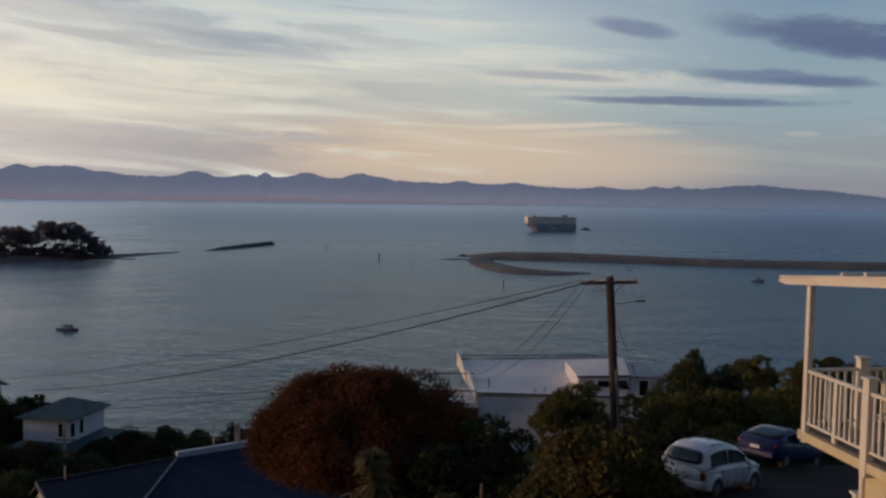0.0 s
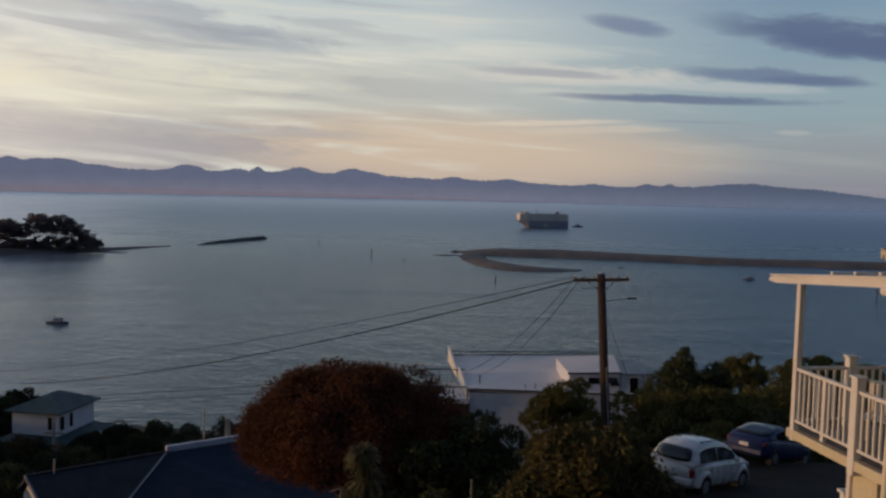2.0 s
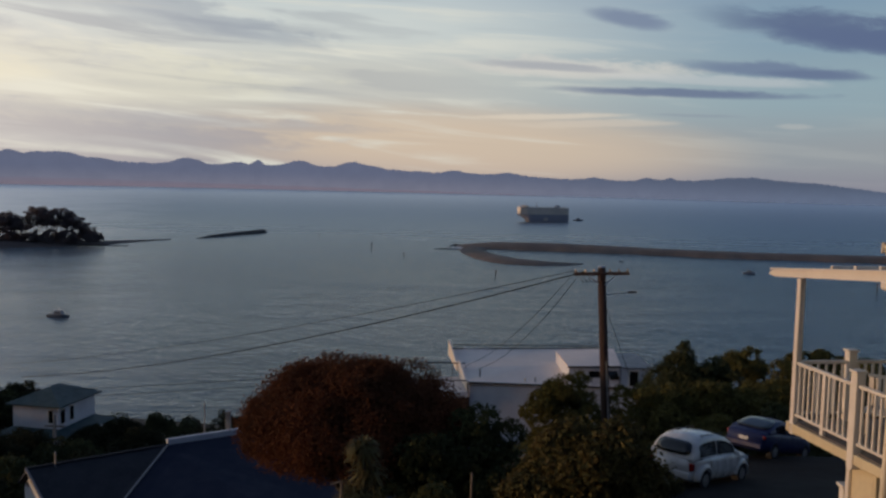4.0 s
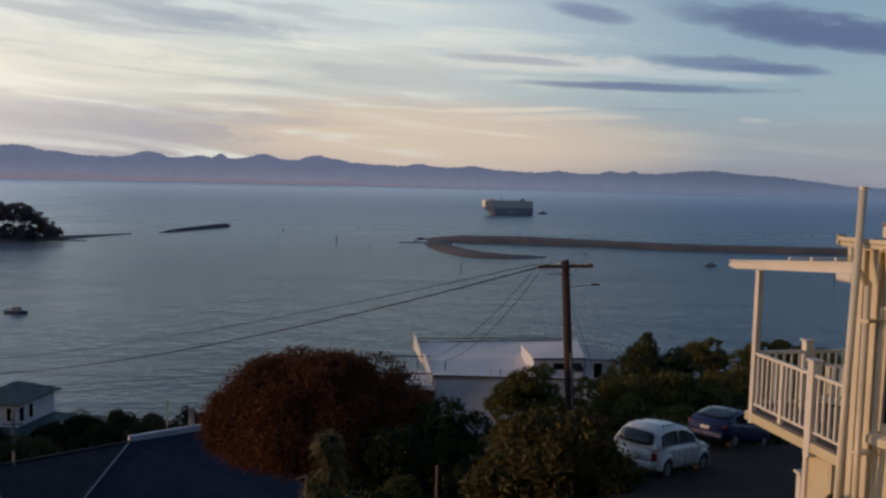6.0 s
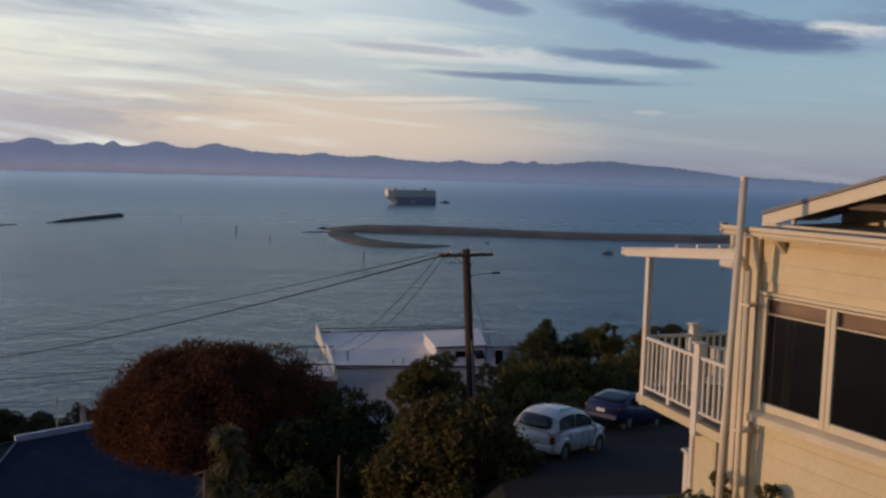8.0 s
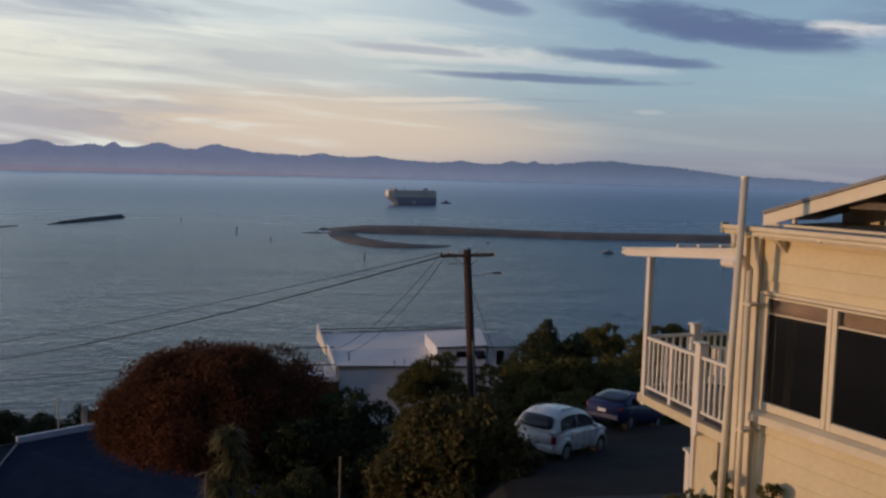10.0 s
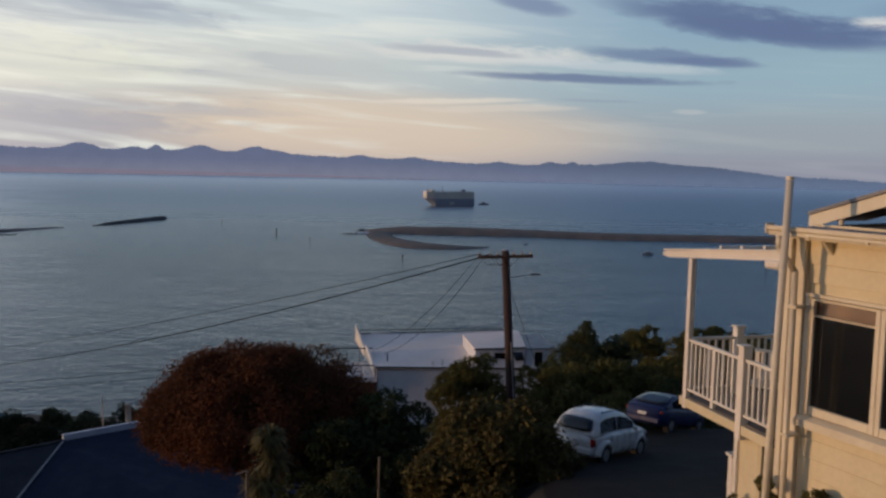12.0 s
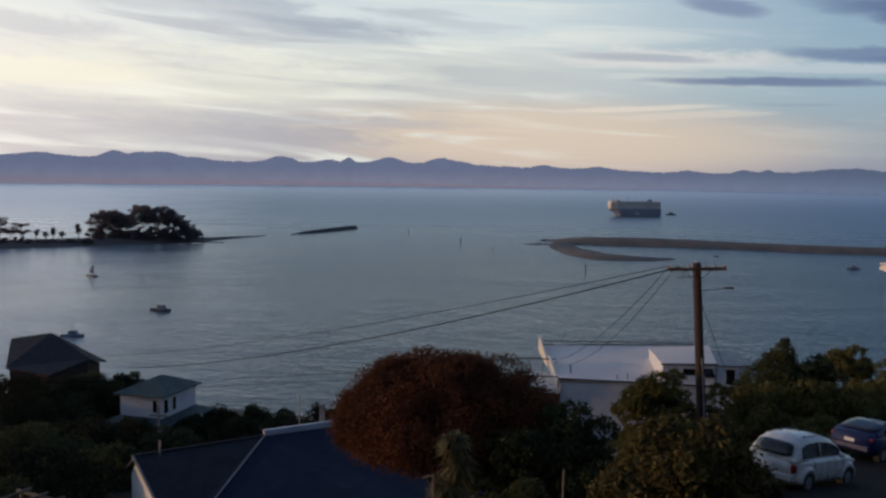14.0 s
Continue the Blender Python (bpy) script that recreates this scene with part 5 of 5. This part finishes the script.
for x, z0, w in ((0.35, 33.75, 0.7), (2.0, 33.75, 0.55)):
    w_ = part("window", boxed(x - 0.08, x + w + 0.08, -0.04, -0.003, z0 - 0.08, z0 + 1.55), WHITE, vl)
    part("pane", boxed(x, x + w, -0.06, -0.042, z0, z0 + 1.45), GLASS, w_)
for y in (0.6,):
    w_ = part("window", boxed(-0.04, -0.003, y - 0.08, y + 0.6, 33.8, 35.3), WHITE, vl)
    part("pane", boxed(-0.06, -0.042, y, y + 0.52, 33.88, 35.22), GLASS, w_)
for x in (0.2, 2.0, 4.2):
    w_ = part("window", boxed(x, x + 1.0, -0.64, -0.603, 30.8, 32.4), WHITE, vl)
    part("pane", boxed(x + .08, x + .92, -0.66, -0.642, 30.9, 32.3), GLASS, w_)

# ---------------------------------------------------------------- dark-roofed house on the western shore slope
dh = thing("dark_gabled_house", Matrix.Identity(4), "dark-roofed old house among trees above the shore", "house")
part("roof", slab([(-68.4, 108.3, 37.5), (-63.1, 109.1, 38.3), (-55.0, 103.8, 36.1), (-57.0, 97.8, 35.35), (-63.6, 99.4, 35.7)], 0.2), ROOF_SLATE, dh, "dark slate-grey catslide roof")
part("rear_roof", slab([(-68.4, 108.4, 37.45), (-63.1, 109.2, 38.25), (-55.0, 103.9, 36.05), (-56.0, 110.0, 34.5), (-66.0, 116.0, 34.8)], 0.2), ROOF_SLATE, dh)
CORNERS = ((-67.4, 107.8, 37.0), (-63.4, 99.8, 35.5), (-57.4, 98.2, 35.15), (-55.5, 103.8, 35.8), (-56.6, 109.0, 34.5), (-65.6, 115.0, 34.6))
for (x0, y0, t0), (x1, y1, t1) in zip(CORNERS, CORNERS[1:] + CORNERS[:1]):
    part("wall", poly([(x0, y0, 25), (x1, y1, 25), (x1, y1, t1), (x0, y0, t0), (x0 * 0.997, y0, 25), (x1 * 0.997, y1, 25), (x1 * 0.997, y1, t1), (x0 * 0.997, y0, t0)],
                      [(0, 1, 2, 3), (7, 6, 5, 4), (0, 4, 5, 1), (1, 5, 6, 2), (2, 6, 7, 3), (3, 7, 4, 0)]), POLE_WOOD, dh)
dh2 = thing("low_grey_house", place(-66.0, 92.0, 0, 0.6, -0.8), "low grey-roofed house half hidden in trees", "house")
part("roof", prism([(-4.6, 34.2), (0, 35.9), (4.6, 34.2), (4.6, 34.0), (0, 35.7), (-4.6, 34.0)], -6, 5), ROOF_SLATE, dh2)
part("wall", prism([(-4.0, 27), (-4.0, 34.2), (0, 35.6), (4.0, 34.2), (4.0, 27)], -5.6, 4.6), STUCCO, dh2)
# little shed with timber racks in the garden below
sh = thing("garden_shed", place(-23.5, 33.0, 0, 0.9, -0.4), "small grey shed roof in the lower garden", "shed")
part("roof", slab([(-2.2, -1.2, 43.6), (1.2, -1.2, 43.6), (1.2, 1.2, 44.1), (-2.2, 1.2, 44.1)], 0.08), ROOF_GREY, sh)
part("wall", boxed(-2.0, 1.0, -1.0, 1.0, 40.5, 43.5), OLD_WOOD, sh)
part("flue", rodded((-1.2, 0.3, 43.7), (-1.2, 0.3, 45.2), 0.06), GALV, sh)
pg = thing("garden_pergola", place(-22.5, 37.0, 0, 0.93, -0.36), "weathered timber pergola over the lower garden", "pergola")
for i in range(5):
    part("rafter", boxed(-2.6 + i * 1.2, -2.5 + i * 1.2, -1.8, 1.8, 44.2, 44.3), OLD_WOOD, pg)
for y in (-1.5, 1.5):
    part("beam", boxed(-3.2, 3.2, y - 0.05, y + 0.05, 44.05, 44.195), OLD_WOOD, pg)
    for x in (-2.9, 2.9):
        part("post", boxed(x - 0.06, x + 0.06, y - 0.06, y + 0.06, 40.5, 44.05), OLD_WOOD, pg)

# slim posts in the near garden
for x, y, top, lab in ((1.38, 27.9, 50.42, "pale slim garden stake"), (-3.0, 28.5, 49.8, "pale bent garden stake")):
    p = thing("garden_stake", Matrix.Translation((x, y, ground_z(x, y))), lab, "stake", "garden stakes")
    part("stake", rodded((0, 0, -0.3), (0.02, 0, top - ground_z(x, y)), 0.045, 0.04), OLD_WOOD, p)
part("cross_piece", rodded((-0.35, 0, 0.0), (0.0, 0, 0.12), 0.03), OLD_WOOD, p).location = (0, 0, top - ground_z(x, y) - 0.1)
lp = thing("shore_lamp_post", Matrix.Translation((-35.5, 80.0, ground_z(-35.5, 80))), "pale street pole above the shore trees", "pole")
part("shaft", rodded((0, 0, -0.5), (0, 0, 37.3 - ground_z(-35.5, 80)), 0.2, 0.16), CONCRETE, lp)
part("crossarm", boxed(-0.9, 0.9, -0.06, 0.06, 36.1 - ground_z(-35.5, 80), 36.22 - ground_z(-35.5, 80)), OLD_WOOD, lp)

# ---------------------------------------------------------------- vegetation
tree("russet_tree", -3.15, 36.6, 10.5, 9.0, 47.9, 52.8, 240000, 0.072, L_RED, "broad round tree with dense russet foliage", "tree", 3, 120, trunk=0.26)
tree("bronze_shrub", 4.85, 24.5, 5.9, 4.4, 48.0, 53.45, 60000, 0.095, L_BRONZE, "bronze-green broadleaf shrub beside the drive", "shrub", 4, 60, trunk=0.1, aspect=0.5)
bz = D.objects["bronze_shrub"]
bz_mid = 50.6 - ground_z(4.85, 24.5)
foliage("inner_crown", [(-0.9, 0, bz_mid, 1.5, 2.0), (0.9, 0, bz_mid, 1.5, 2.0), (0, 0.4, bz_mid, 1.4, 2.3)], 26000, 0.085, L_BRONZE, bz, 44, 0.5, 0.1)
tree("green_shrub", -0.2, 33.2, 5.0, 4.0, 45.0, 50.3, 26000, 0.09, L_GREEN, "dark green shrub below the russet tree", "shrub", 5, 30, "garden shrubs", 0.1)
tree("green_shrub", 2.2, 33.9, 5.2, 4.2, 45.0, 51.1, 26000, 0.09, L_GREEN, "dark green shrub below the russet tree", "shrub", 6, 30, "garden shrubs", 0.1)
tree("green_shrub", 0.2, 29.0, 6.0, 3.8, 45.0, 49.5, 18000, 0.085, L_GREEN, "low dark green shrub in the near garden", "shrub", 7, 26, "garden shrubs", 0.1)
tree("green_shrub", -5.2, 30.0, 5.0, 3.0, 43.6, 46.6, 9000, 0.085, L_GREEN, "low dark green shrub in the near garden", "shrub", 8, 26, "garden shrubs", 0.1)
tree("olive_shrub", 7.4, 43.2, 6.2, 4.4, 45.0, 50.75, 34000, 0.085, L_OLIVE, "dense olive-green shrub at the pole's foot", "shrub", 9, 34, "pole shrubs", 0.12)
tree("olive_shrub", 10.3, 42.8, 4.8, 3.2, 45.0, 50.3, 16000, 0.085, L_OLIVE, "olive-green shrub behind the power pole", "shrub", 10, 24, "pole shrubs", 0.1)
tree("dark_tree", 16.8, 58.0, 5.4, 4.8, 42.0, 48.9, 16000, 0.12, L_DARK, "dark pointed tree behind the hedge", "tree", 12, 34, trunk=0.2)
spire = D.objects["dark_tree"]
foliage("upper_crown", [(-0.9, 0, 47.3 - 0.6 - ground_z(16.3, 58.0), 1.5, 1.2), (1.0, 0, 47.2 - 0.6 - ground_z(16.3, 58.0), 1.5, 1.2), (0.1, 0, 48.3 - 0.6 - ground_z(16.3, 58.0), 1.3, 1.0), (0.3, 0, 49.2 - 0.6 - ground_z(16.3, 58.0), 0.8, 0.7), (0.4, 0, 49.9 - 0.6 - ground_z(16.3, 58.0), 0.35, 0.4)], 12000, 0.1, L_DARK, spire, 13)
for i, (x, y, w, z1, m) in enumerate(((11.4, 41.5, 4.2, 50.0, L_OLIVE), (13.6, 41.8, 4.2, 50.5, L_OLIVE), (16.8, 42.5, 4.8, 50.6, L_OLIVE), (20.2, 42.5, 5.0, 50.8, L_DARK), (23.4, 44, 6.0, 51.2, L_OLIVE), (13.0, 38.2, 3.4, 49.4, L_OLIVE), (16.5, 39.0, 4.0, 49.9, L_DARK))):
    tree("hedge_shrub", x, y, w * 1.15, 4.4, 45.4, z1 + 0.35, 18000, 0.09, m, "olive-brown hedge shrub beyond the parked cars", "shrub", 20 + i, 26, "hedge shrubs", 0.1)
for i, (x, y, w, z1) in enumerate(((19.2, 57.5, 5, 48.3), (22.9, 62, 5, 48.2), (27.0, 60, 6, 48.9), (32.5, 66, 7, 47.1), (23.3, 55.3, 5, 49.0), (27.6, 55.6, 5.5, 49.1), (33, 57, 7, 50.0))):
    tree("hillside_tree", x, y, w, 5, 43, z1 + (0.55 if i < 4 else 0.0), 18000, 0.11, L_OLIVE if i % 3 else L_DARK, "dark olive tree on the slope to the sea", "tree", 40 + i, 22, "eastern slope trees", 0.16)
for i, (x, y, w, z1) in enumerate(((-53.5, 84.5, 12, 37.0), (-52.8, 90.8, 12, 36.1), (-50.6, 95.4, 11, 35.8), (-49.3, 100.6, 9, 35.1), (-38.9, 64.2, 10, 39.6), (-38.0, 70.5, 9, 38.3), (-36.2, 75.8, 7, 37.0),
                                     (-29.6, 57.9, 8, 40.3), (-30.3, 51.8, 9, 41.9), (-33.3, 52.3, 9, 42.1), (-31.6, 73.5, 7, 37.0), (-35.1, 88.3, 6, 33.9), (-37.6, 103.4, 6, 30.5), (-36.8, 114.2, 6, 28.1),
                                     (-33.2, 115.3, 6, 27.5), (-27.9, 116.7, 7, 27.8), (-21.3, 97.7, 6, 31.8), (-28.6, 83.2, 7, 35.0), (-22.2, 81.0, 7, 35.9), (-23.9, 40.8, 5, 43.3))):
    g = ground_z(x, y)
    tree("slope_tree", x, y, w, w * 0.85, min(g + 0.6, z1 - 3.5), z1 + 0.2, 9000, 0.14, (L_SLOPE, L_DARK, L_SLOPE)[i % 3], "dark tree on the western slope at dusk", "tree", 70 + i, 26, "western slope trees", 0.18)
for i, (x, y, w, z1) in enumerate(((-26.8, 42.3, 6, 43.7), (-28.9, 95.8, 7, 31.7), (-27.5, 69.8, 6, 37.7), (-56.0, 78.1, 12, 38.5), (-55.2, 89.4, 9, 37.6), (-53.0, 94.0, 9, 36.6), (-50.0, 96.2, 8, 36.7), (-48.4, 101.0, 7, 35.7), (-60.5, 95.5, 9, 35.3), (-66.5, 98.5, 9, 36.0), (-40, 82, 8, 34.6), (-44, 78, 9, 36.2), (-46, 86.0, 6, 34.4), (-33, 80, 7, 35.0), (-25, 110, 8, 28.5),
                                     (-42, 112, 9, 28.8), (-18, 112, 8, 29.0), (-33, 63, 8, 38.8), (-44, 70, 9, 38.0), (-22, 92, 8, 32.6), (-33, 95, 7, 31.8), (-30, 104, 8, 30.0), (-14, 104, 8, 30.6))):
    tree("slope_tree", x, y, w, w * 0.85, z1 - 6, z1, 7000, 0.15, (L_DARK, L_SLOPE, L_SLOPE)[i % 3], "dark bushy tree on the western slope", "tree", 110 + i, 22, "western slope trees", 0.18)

# strap-leaved cabbage tree
cx, cy = -2.4, 29.9
cb = thing("cabbage_tree", Matrix.Translation((cx, cy, ground_z(cx, cy))), "pale cabbage tree with tufts of strap leaves", "tree")
cz = ground_z(cx, cy)
part("trunk", rodded((0, 0, -0.3), (0.05, 0, 50.3 - cz), 0.14, 0.1), BARK, cb)
rng = np.random.default_rng(9)
for tx, ty, tz, n, ln in ((0.0, 0, 50.55, 420, 0.8), (0.2, 0.2, 49.6, 320, 0.85), (-0.2, -0.1, 48.9, 320, 0.95)):
    d = rng.normal(0, 1, (n, 3))
    d[:, 2] = d[:, 2] * 0.7 + 0.15
    d /= np.linalg.norm(d, axis=1)[:, None]
    side = np.cross(d, [0, 0, 1.0])
    side /= np.linalg.norm(side, axis=1)[:, None] + 1e-6
    o = np.array([tx, ty, tz - cz])
    l = ln * rng.uniform(0.6, 1.1, n)[:, None]
    dn = np.array([0, 0, -1.0])
    v = np.stack([o - side * .014 + d * .05, o + side * .014 + d * .05, o + d * l * .6 + side * .03 + dn * l * .06, o + d * l * .6 - side * .03 + dn * l * .06, o + d * l + dn * l * .38], 1).reshape(-1, 3)
    k = np.arange(n) * 5
    faces = [(int(q), int(q) + 1, int(q) + 2, int(q) + 3) for q in k] + [(int(q) + 3, int(q) + 2, int(q) + 4) for q in k]
    me = D.meshes.new("leaf_tuft")
    me.from_pydata(v.tolist(), [], faces)
    me.materials.append(L_PALE)
    new("leaf_tuft", me).parent = cb

# rough grass and low growth over the banks
rng = np.random.default_rng(77)
n = 60000
gx, gy = rng.uniform(-45, 34, n), rng.uniform(14, 110, n)
keep = ~((gx > 4.2) & (gx < 20) & (gy < 37)) & ~((gx > 1) & (gx < 18) & (gy > 64) & (gy < 82)) & ~((gx > -26) & (gx < 0) & (gy > 40) & (gy < 66)) & ~((gx < -36) & (gy > 86))
gx, gy = gx[keep], gy[keep]
gz = np.array([ground_z(a, b) for a, b in zip(gx, gy)]) + rng.uniform(0.0, 0.45, len(gx))
me = leaf_mesh("rough_growth", np.stack([gx, gy, gz], 1), np.tile([0, 0, 0.7], (len(gx), 1)), 0.16, 0.4, rng)
me.materials.append(L_DARK)
tagged(new("undergrowth", me), "low dark growth over the banks", "undergrowth", kind="stuff")

# ---------------------------------------------------------------- island trees
def pine(x, y, h, w, seed, flat=True):
    base = 2.6
    t = thing("island_pine", Matrix.Translation((x, y, base)), "tall dark pine with a bare trunk on the island", "tree", "island pines")
    r = random.Random(seed)
    bm = bmesh.new()
    lean = r.uniform(-1, 1)
    top = Vector((lean, 0, h * 0.86))
    rod(bm, (0, 0, -1.5), top, 0.42, 0.16, 7)
    ls = []
    for i in range(11):
        k = r.uniform(0.46, 0.97)
        p = Vector((r.uniform(-.5, .5) * w + lean * k, r.uniform(-.5, .5) * w, h * k))
        rod(bm, Vector((lean * k * .8, 0, h * (k - 0.16))), p, 0.14, 0.06, 5)
        ls.append((p.x, p.y, p.z, w * r.uniform(0.2, 0.3), h * 0.075))
    part("trunk", bm, BARK, t)
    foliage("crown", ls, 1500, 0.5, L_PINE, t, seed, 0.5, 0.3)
    return t


rp = random.Random(12)


def polar(az, dist):
    return -math.sin(radians(az)) * dist, math.cos(radians(az)) * dist


# two close clumps, then a low one further west, by bearing to the west
for i in range(14):
    k = i / 13
    x, y = polar(27.4 - 2.0 * k, rp.uniform(778, 806))
    pine(x, y, rp.uniform(23, 26) * (0.86 + 0.14 * math.sin(math.pi * min(1, k * 1.3))), rp.uniform(9, 12), 300 + i)
for i in range(22):
    k = i / 21
    x, y = polar(25.1 - 3.3 * k, rp.uniform(780, 808))
    env = 1 - 0.62 * max(0, (k - 0.6) / 0.4)
    pine(x, y, rp.uniform(26.5, 29) * env, rp.uniform(9.5, 12.5) * (0.6 + 0.4 * env), 320 + i)
for i in range(12):
    x, y = polar(37.5 - 5.9 * i / 11, rp.uniform(752, 775))
    pine(x, y, rp.uniform(19, 22) * (1 if i < 10 else 0.75), rp.uniform(10, 13), 350 + i)
for az, h, w in ((30.8, 10, 3.5), (30.2, 8, 3.5), (29.8, 11, 4), (29.3, 8, 4), (28.4, 15, 4.5)):
    pine(*polar(az, 768), h, w, 370 + int(h))
# scrub under the pines
for i in range(26):
    k = i / 25
    x, y = polar(27.6 - 6.2 * k, rp.uniform(768, 790))
    t = thing("island_scrub", Matrix.Translation((x, y, 2.0)), "dark low scrub under the island pines", "shrub", "island scrub")
    part("stem", rodded((0, 0, -1), (0, 0, 2.5), 0.15), BARK, t)
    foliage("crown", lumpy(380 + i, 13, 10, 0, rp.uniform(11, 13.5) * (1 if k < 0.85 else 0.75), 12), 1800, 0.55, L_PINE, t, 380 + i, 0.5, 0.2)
for i in range(12):
    x, y = polar(38 - 10 * i / 11, 755)
    t = thing("island_scrub", Matrix.Translation((x, y, 2.0)), "dark low scrub along the island shore", "shrub", "island scrub")
    part("stem", rodded((0, 0, -1), (0, 0, 1.5), 0.15), BARK, t)
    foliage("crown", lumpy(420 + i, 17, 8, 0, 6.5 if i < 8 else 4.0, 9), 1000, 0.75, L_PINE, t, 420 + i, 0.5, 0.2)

# ---------------------------------------------------------------- car carrier, tug, boats, beacons
def hull(L, Bm, h, draft, rake_m, n=14, fine=0.6):
    """Boat hull along x, bow at +x, deck at height h."""
    st = []
    for i in range(n + 1):
        u = i / n
        x = -L / 2 + L * u
        w = Bm / 2 * (1 - max(0, (u - fine) / (1 - fine)) ** 2.2 * 0.97) * (1 - 0.12 * max(0, (0.15 - u) / 0.15))
        cut = rake_m * max(0, (u - 0.8) / 0.2)
        st.append((x, [(0.001, -draft), (w * 0.55, -draft), (w * 0.86, -draft * 0.3), (w * 0.97, h * 0.4), (w, h), (0.001, h)]))
    bm = loft(st)
    for v in bm.verts:
        if v.co.x > L * 0.3:
            v.co.x -= rake_m * (h - v.co.z) / (h + draft) * (v.co.x - L * 0.3) / (L * 0.2)
    return bm


# bow to the west
ship = thing("car_carrier", place(172, 1398, 0, -0.95, -0.31) @ Matrix.Diagonal((1, 1, 1.15, 1)), "large car carrier with navy hull and pale upper decks", "ship")
part("hull", hull(88, 20, 10.5, 3, 26, 18, 0.72), SHIP_BLUE, ship, "navy blue hull")
st = []
for i in range(9):
    u = i / 8
    x = -43 + 84 * u
    w = 9.9 * (1 - max(0, (u - 0.8) / 0.2) ** 2 * 0.35)
    st.append((x, [(0.001, 10.55), (w, 10.55), (w, 19.6), (w - 0.8, 20.4), (0.001, 20.6)]))
part("upper_deck", loft(st), SHIP_PALE, ship, "pale grey slab-sided upper decks")
br = part("bridge", boxed(27, 33, -9.5, 9.5, 20.4, 22.6, 0.3), SHIP_PALE, ship)
part("bridge_window", boxed(33.0, 33.1, -9, 9, 21.3, 22.2), GLASS, br)
part("funnel", prism([(-30, 20.4), (-23, 20.4), (-24.5, 23.4), (-29.5, 23.4)], -3, 3), SHIP_BLUE, ship)
part("mast", rodded((10, 0, 20.4), (10, 0, 27.5), 0.5, 0.3), SHIP_BLUE, ship)
part("radar_mast", rodded((29, 0, 22.6), (29, 0, 26), 0.4, 0.2), SHIP_PALE, ship)
for i in range(9):
    x = -36 + i * 8
    part("vent", boxed(x, x + 3, 9.0, 9.7, 20.4, 21.2, 0.1), SHIP_PALE, ship)
part("stern_ramp", boxed(-44.6, -43.8, -5, 5, 8, 18, 0.2), SHIP_PALE, ship)
part("side_door", boxed(-6, 1, 10.0, 10.08, 2.0, 6.0), SHIP_PALE, ship, "pale side ramp door")
# added white slab stands for sunlight on the bow end
part("bow_bulwark", boxed(39.5, 41.2, -6.0, 6.0, 14.0, 20.9, 0.4), WHITE, ship, "white end slab standing for sun on the bow decks")


def launch(name, x, y, heading, L, label, dark=True, cabin=True):
    m = place(x, y, 0.0, math.sin(radians(heading)), math.cos(radians(heading)))
    b = thing(name, m, label, "boat", "moored boats")
    part("hull", hull(L, L * 0.3, L * 0.11, 0.3, L * 0.07), BOAT_DARK if dark else BOAT_GREY, b)
    if cabin:
        cb_ = part("cabin", prism([(-L * .18, L * .11), (L * .2, L * .11), (L * .12, L * .25), (-L * .16, L * .25)], -L * .1, L * .1), BOAT_GREY, b)
        part("cabin_window", boxed(-L * .12, L * .1, -L * .103, L * .103, L * .16, L * .21), GLASS, cb_)
        part("cabin_roof", boxed(-L * .24, L * .16, -L * .11, L * .11, L * .25, L * .265, 0.02), BOAT_GREY, cb_)
    part("rail", rodded((L * .2, 0, L * .17), (L * .46, 0, L * .19), 0.05), GALV, b)
    part("mast", rodded((-L * .02, 0, L * .26), (-L * .02, 0, L * .42), 0.05), GALV, b)
    return b


launch("launch_boat", -156.5, 358, 100, 9.8, "grey motor launch moored on the harbour")
launch("launch_boat", -163, 296, 80, 8.5, "pale motor launch moored near the shore", False)
launch("tug", 243, 1468, 95, 18, "small dark tug astern of the ship")
launch("launch_boat", 226, 614, 95, 9, "pale moored launch beside the boulder bank", False)
launch("launch_boat", 150, 690, 90, 4.5, "small dinghy near the gravel hook", True, False)
y_ = launch("yacht", -246, 470, 120, 9.5, "small dark yacht with a furled sail", True, False)
part("sail_mast", rodded((0.8, 0, 1.0), (0.8, 0, 12.5), 0.14, 0.09), SAIL, y_)
part("sail", prism([(0.7, 2.0), (-3.4, 1.9), (-3.0, 2.6), (0.5, 7.0)], -0.12, 0.12), SAIL, y_, "dark half-furled sail")


def beacon(x, y, h, r, label):
    b = thing("beacon", Matrix.Translation((x, y, 0)), label, "beacon", "channel beacons")
    part("pile", rodded((0, 0, -2), (0, 0, h), r, r * 0.8, 10), DARK_METAL, b)
    part("top_mark", rodded((0, 0, h), (0, 0, h + 1.0), r * 1.8, r * 1.4, 10), POLE_WOOD, b)
    part("platform", rodded((0, 0, h * 0.82), (0, 0, h * 0.86), r * 2.2, seg=10), DARK_METAL, b)


beacon(-56, 757, 4.6, 0.45, "dark channel beacon in the harbour mouth")
beacon(40, 561, 2.3, 0.35, "dark channel pile off the gravel hook")
beacon(-25, 690, 2.2, 0.3, "small dark channel pile")
beacon(270, 520, 3.6, 0.35, "dark channel pile in the eastern channel")
beacon(-119, 880, 3.0, 0.4, "faint beacon beyond the breakwater")

for x, y, w, z1 in ((6.1, 11.3, 0.85, 55.8), (6.45, 10.5, 0.7, 56.0), (5.8, 12.0, 0.9, 55.55)):
    tree("house_shrub", x, y, w, w, 53.6, z1, 3000, 0.035, L_OLIVE, "small garden shrub against the cream house", "shrub", int(x * 100), 12, "house shrubs", 0.03)
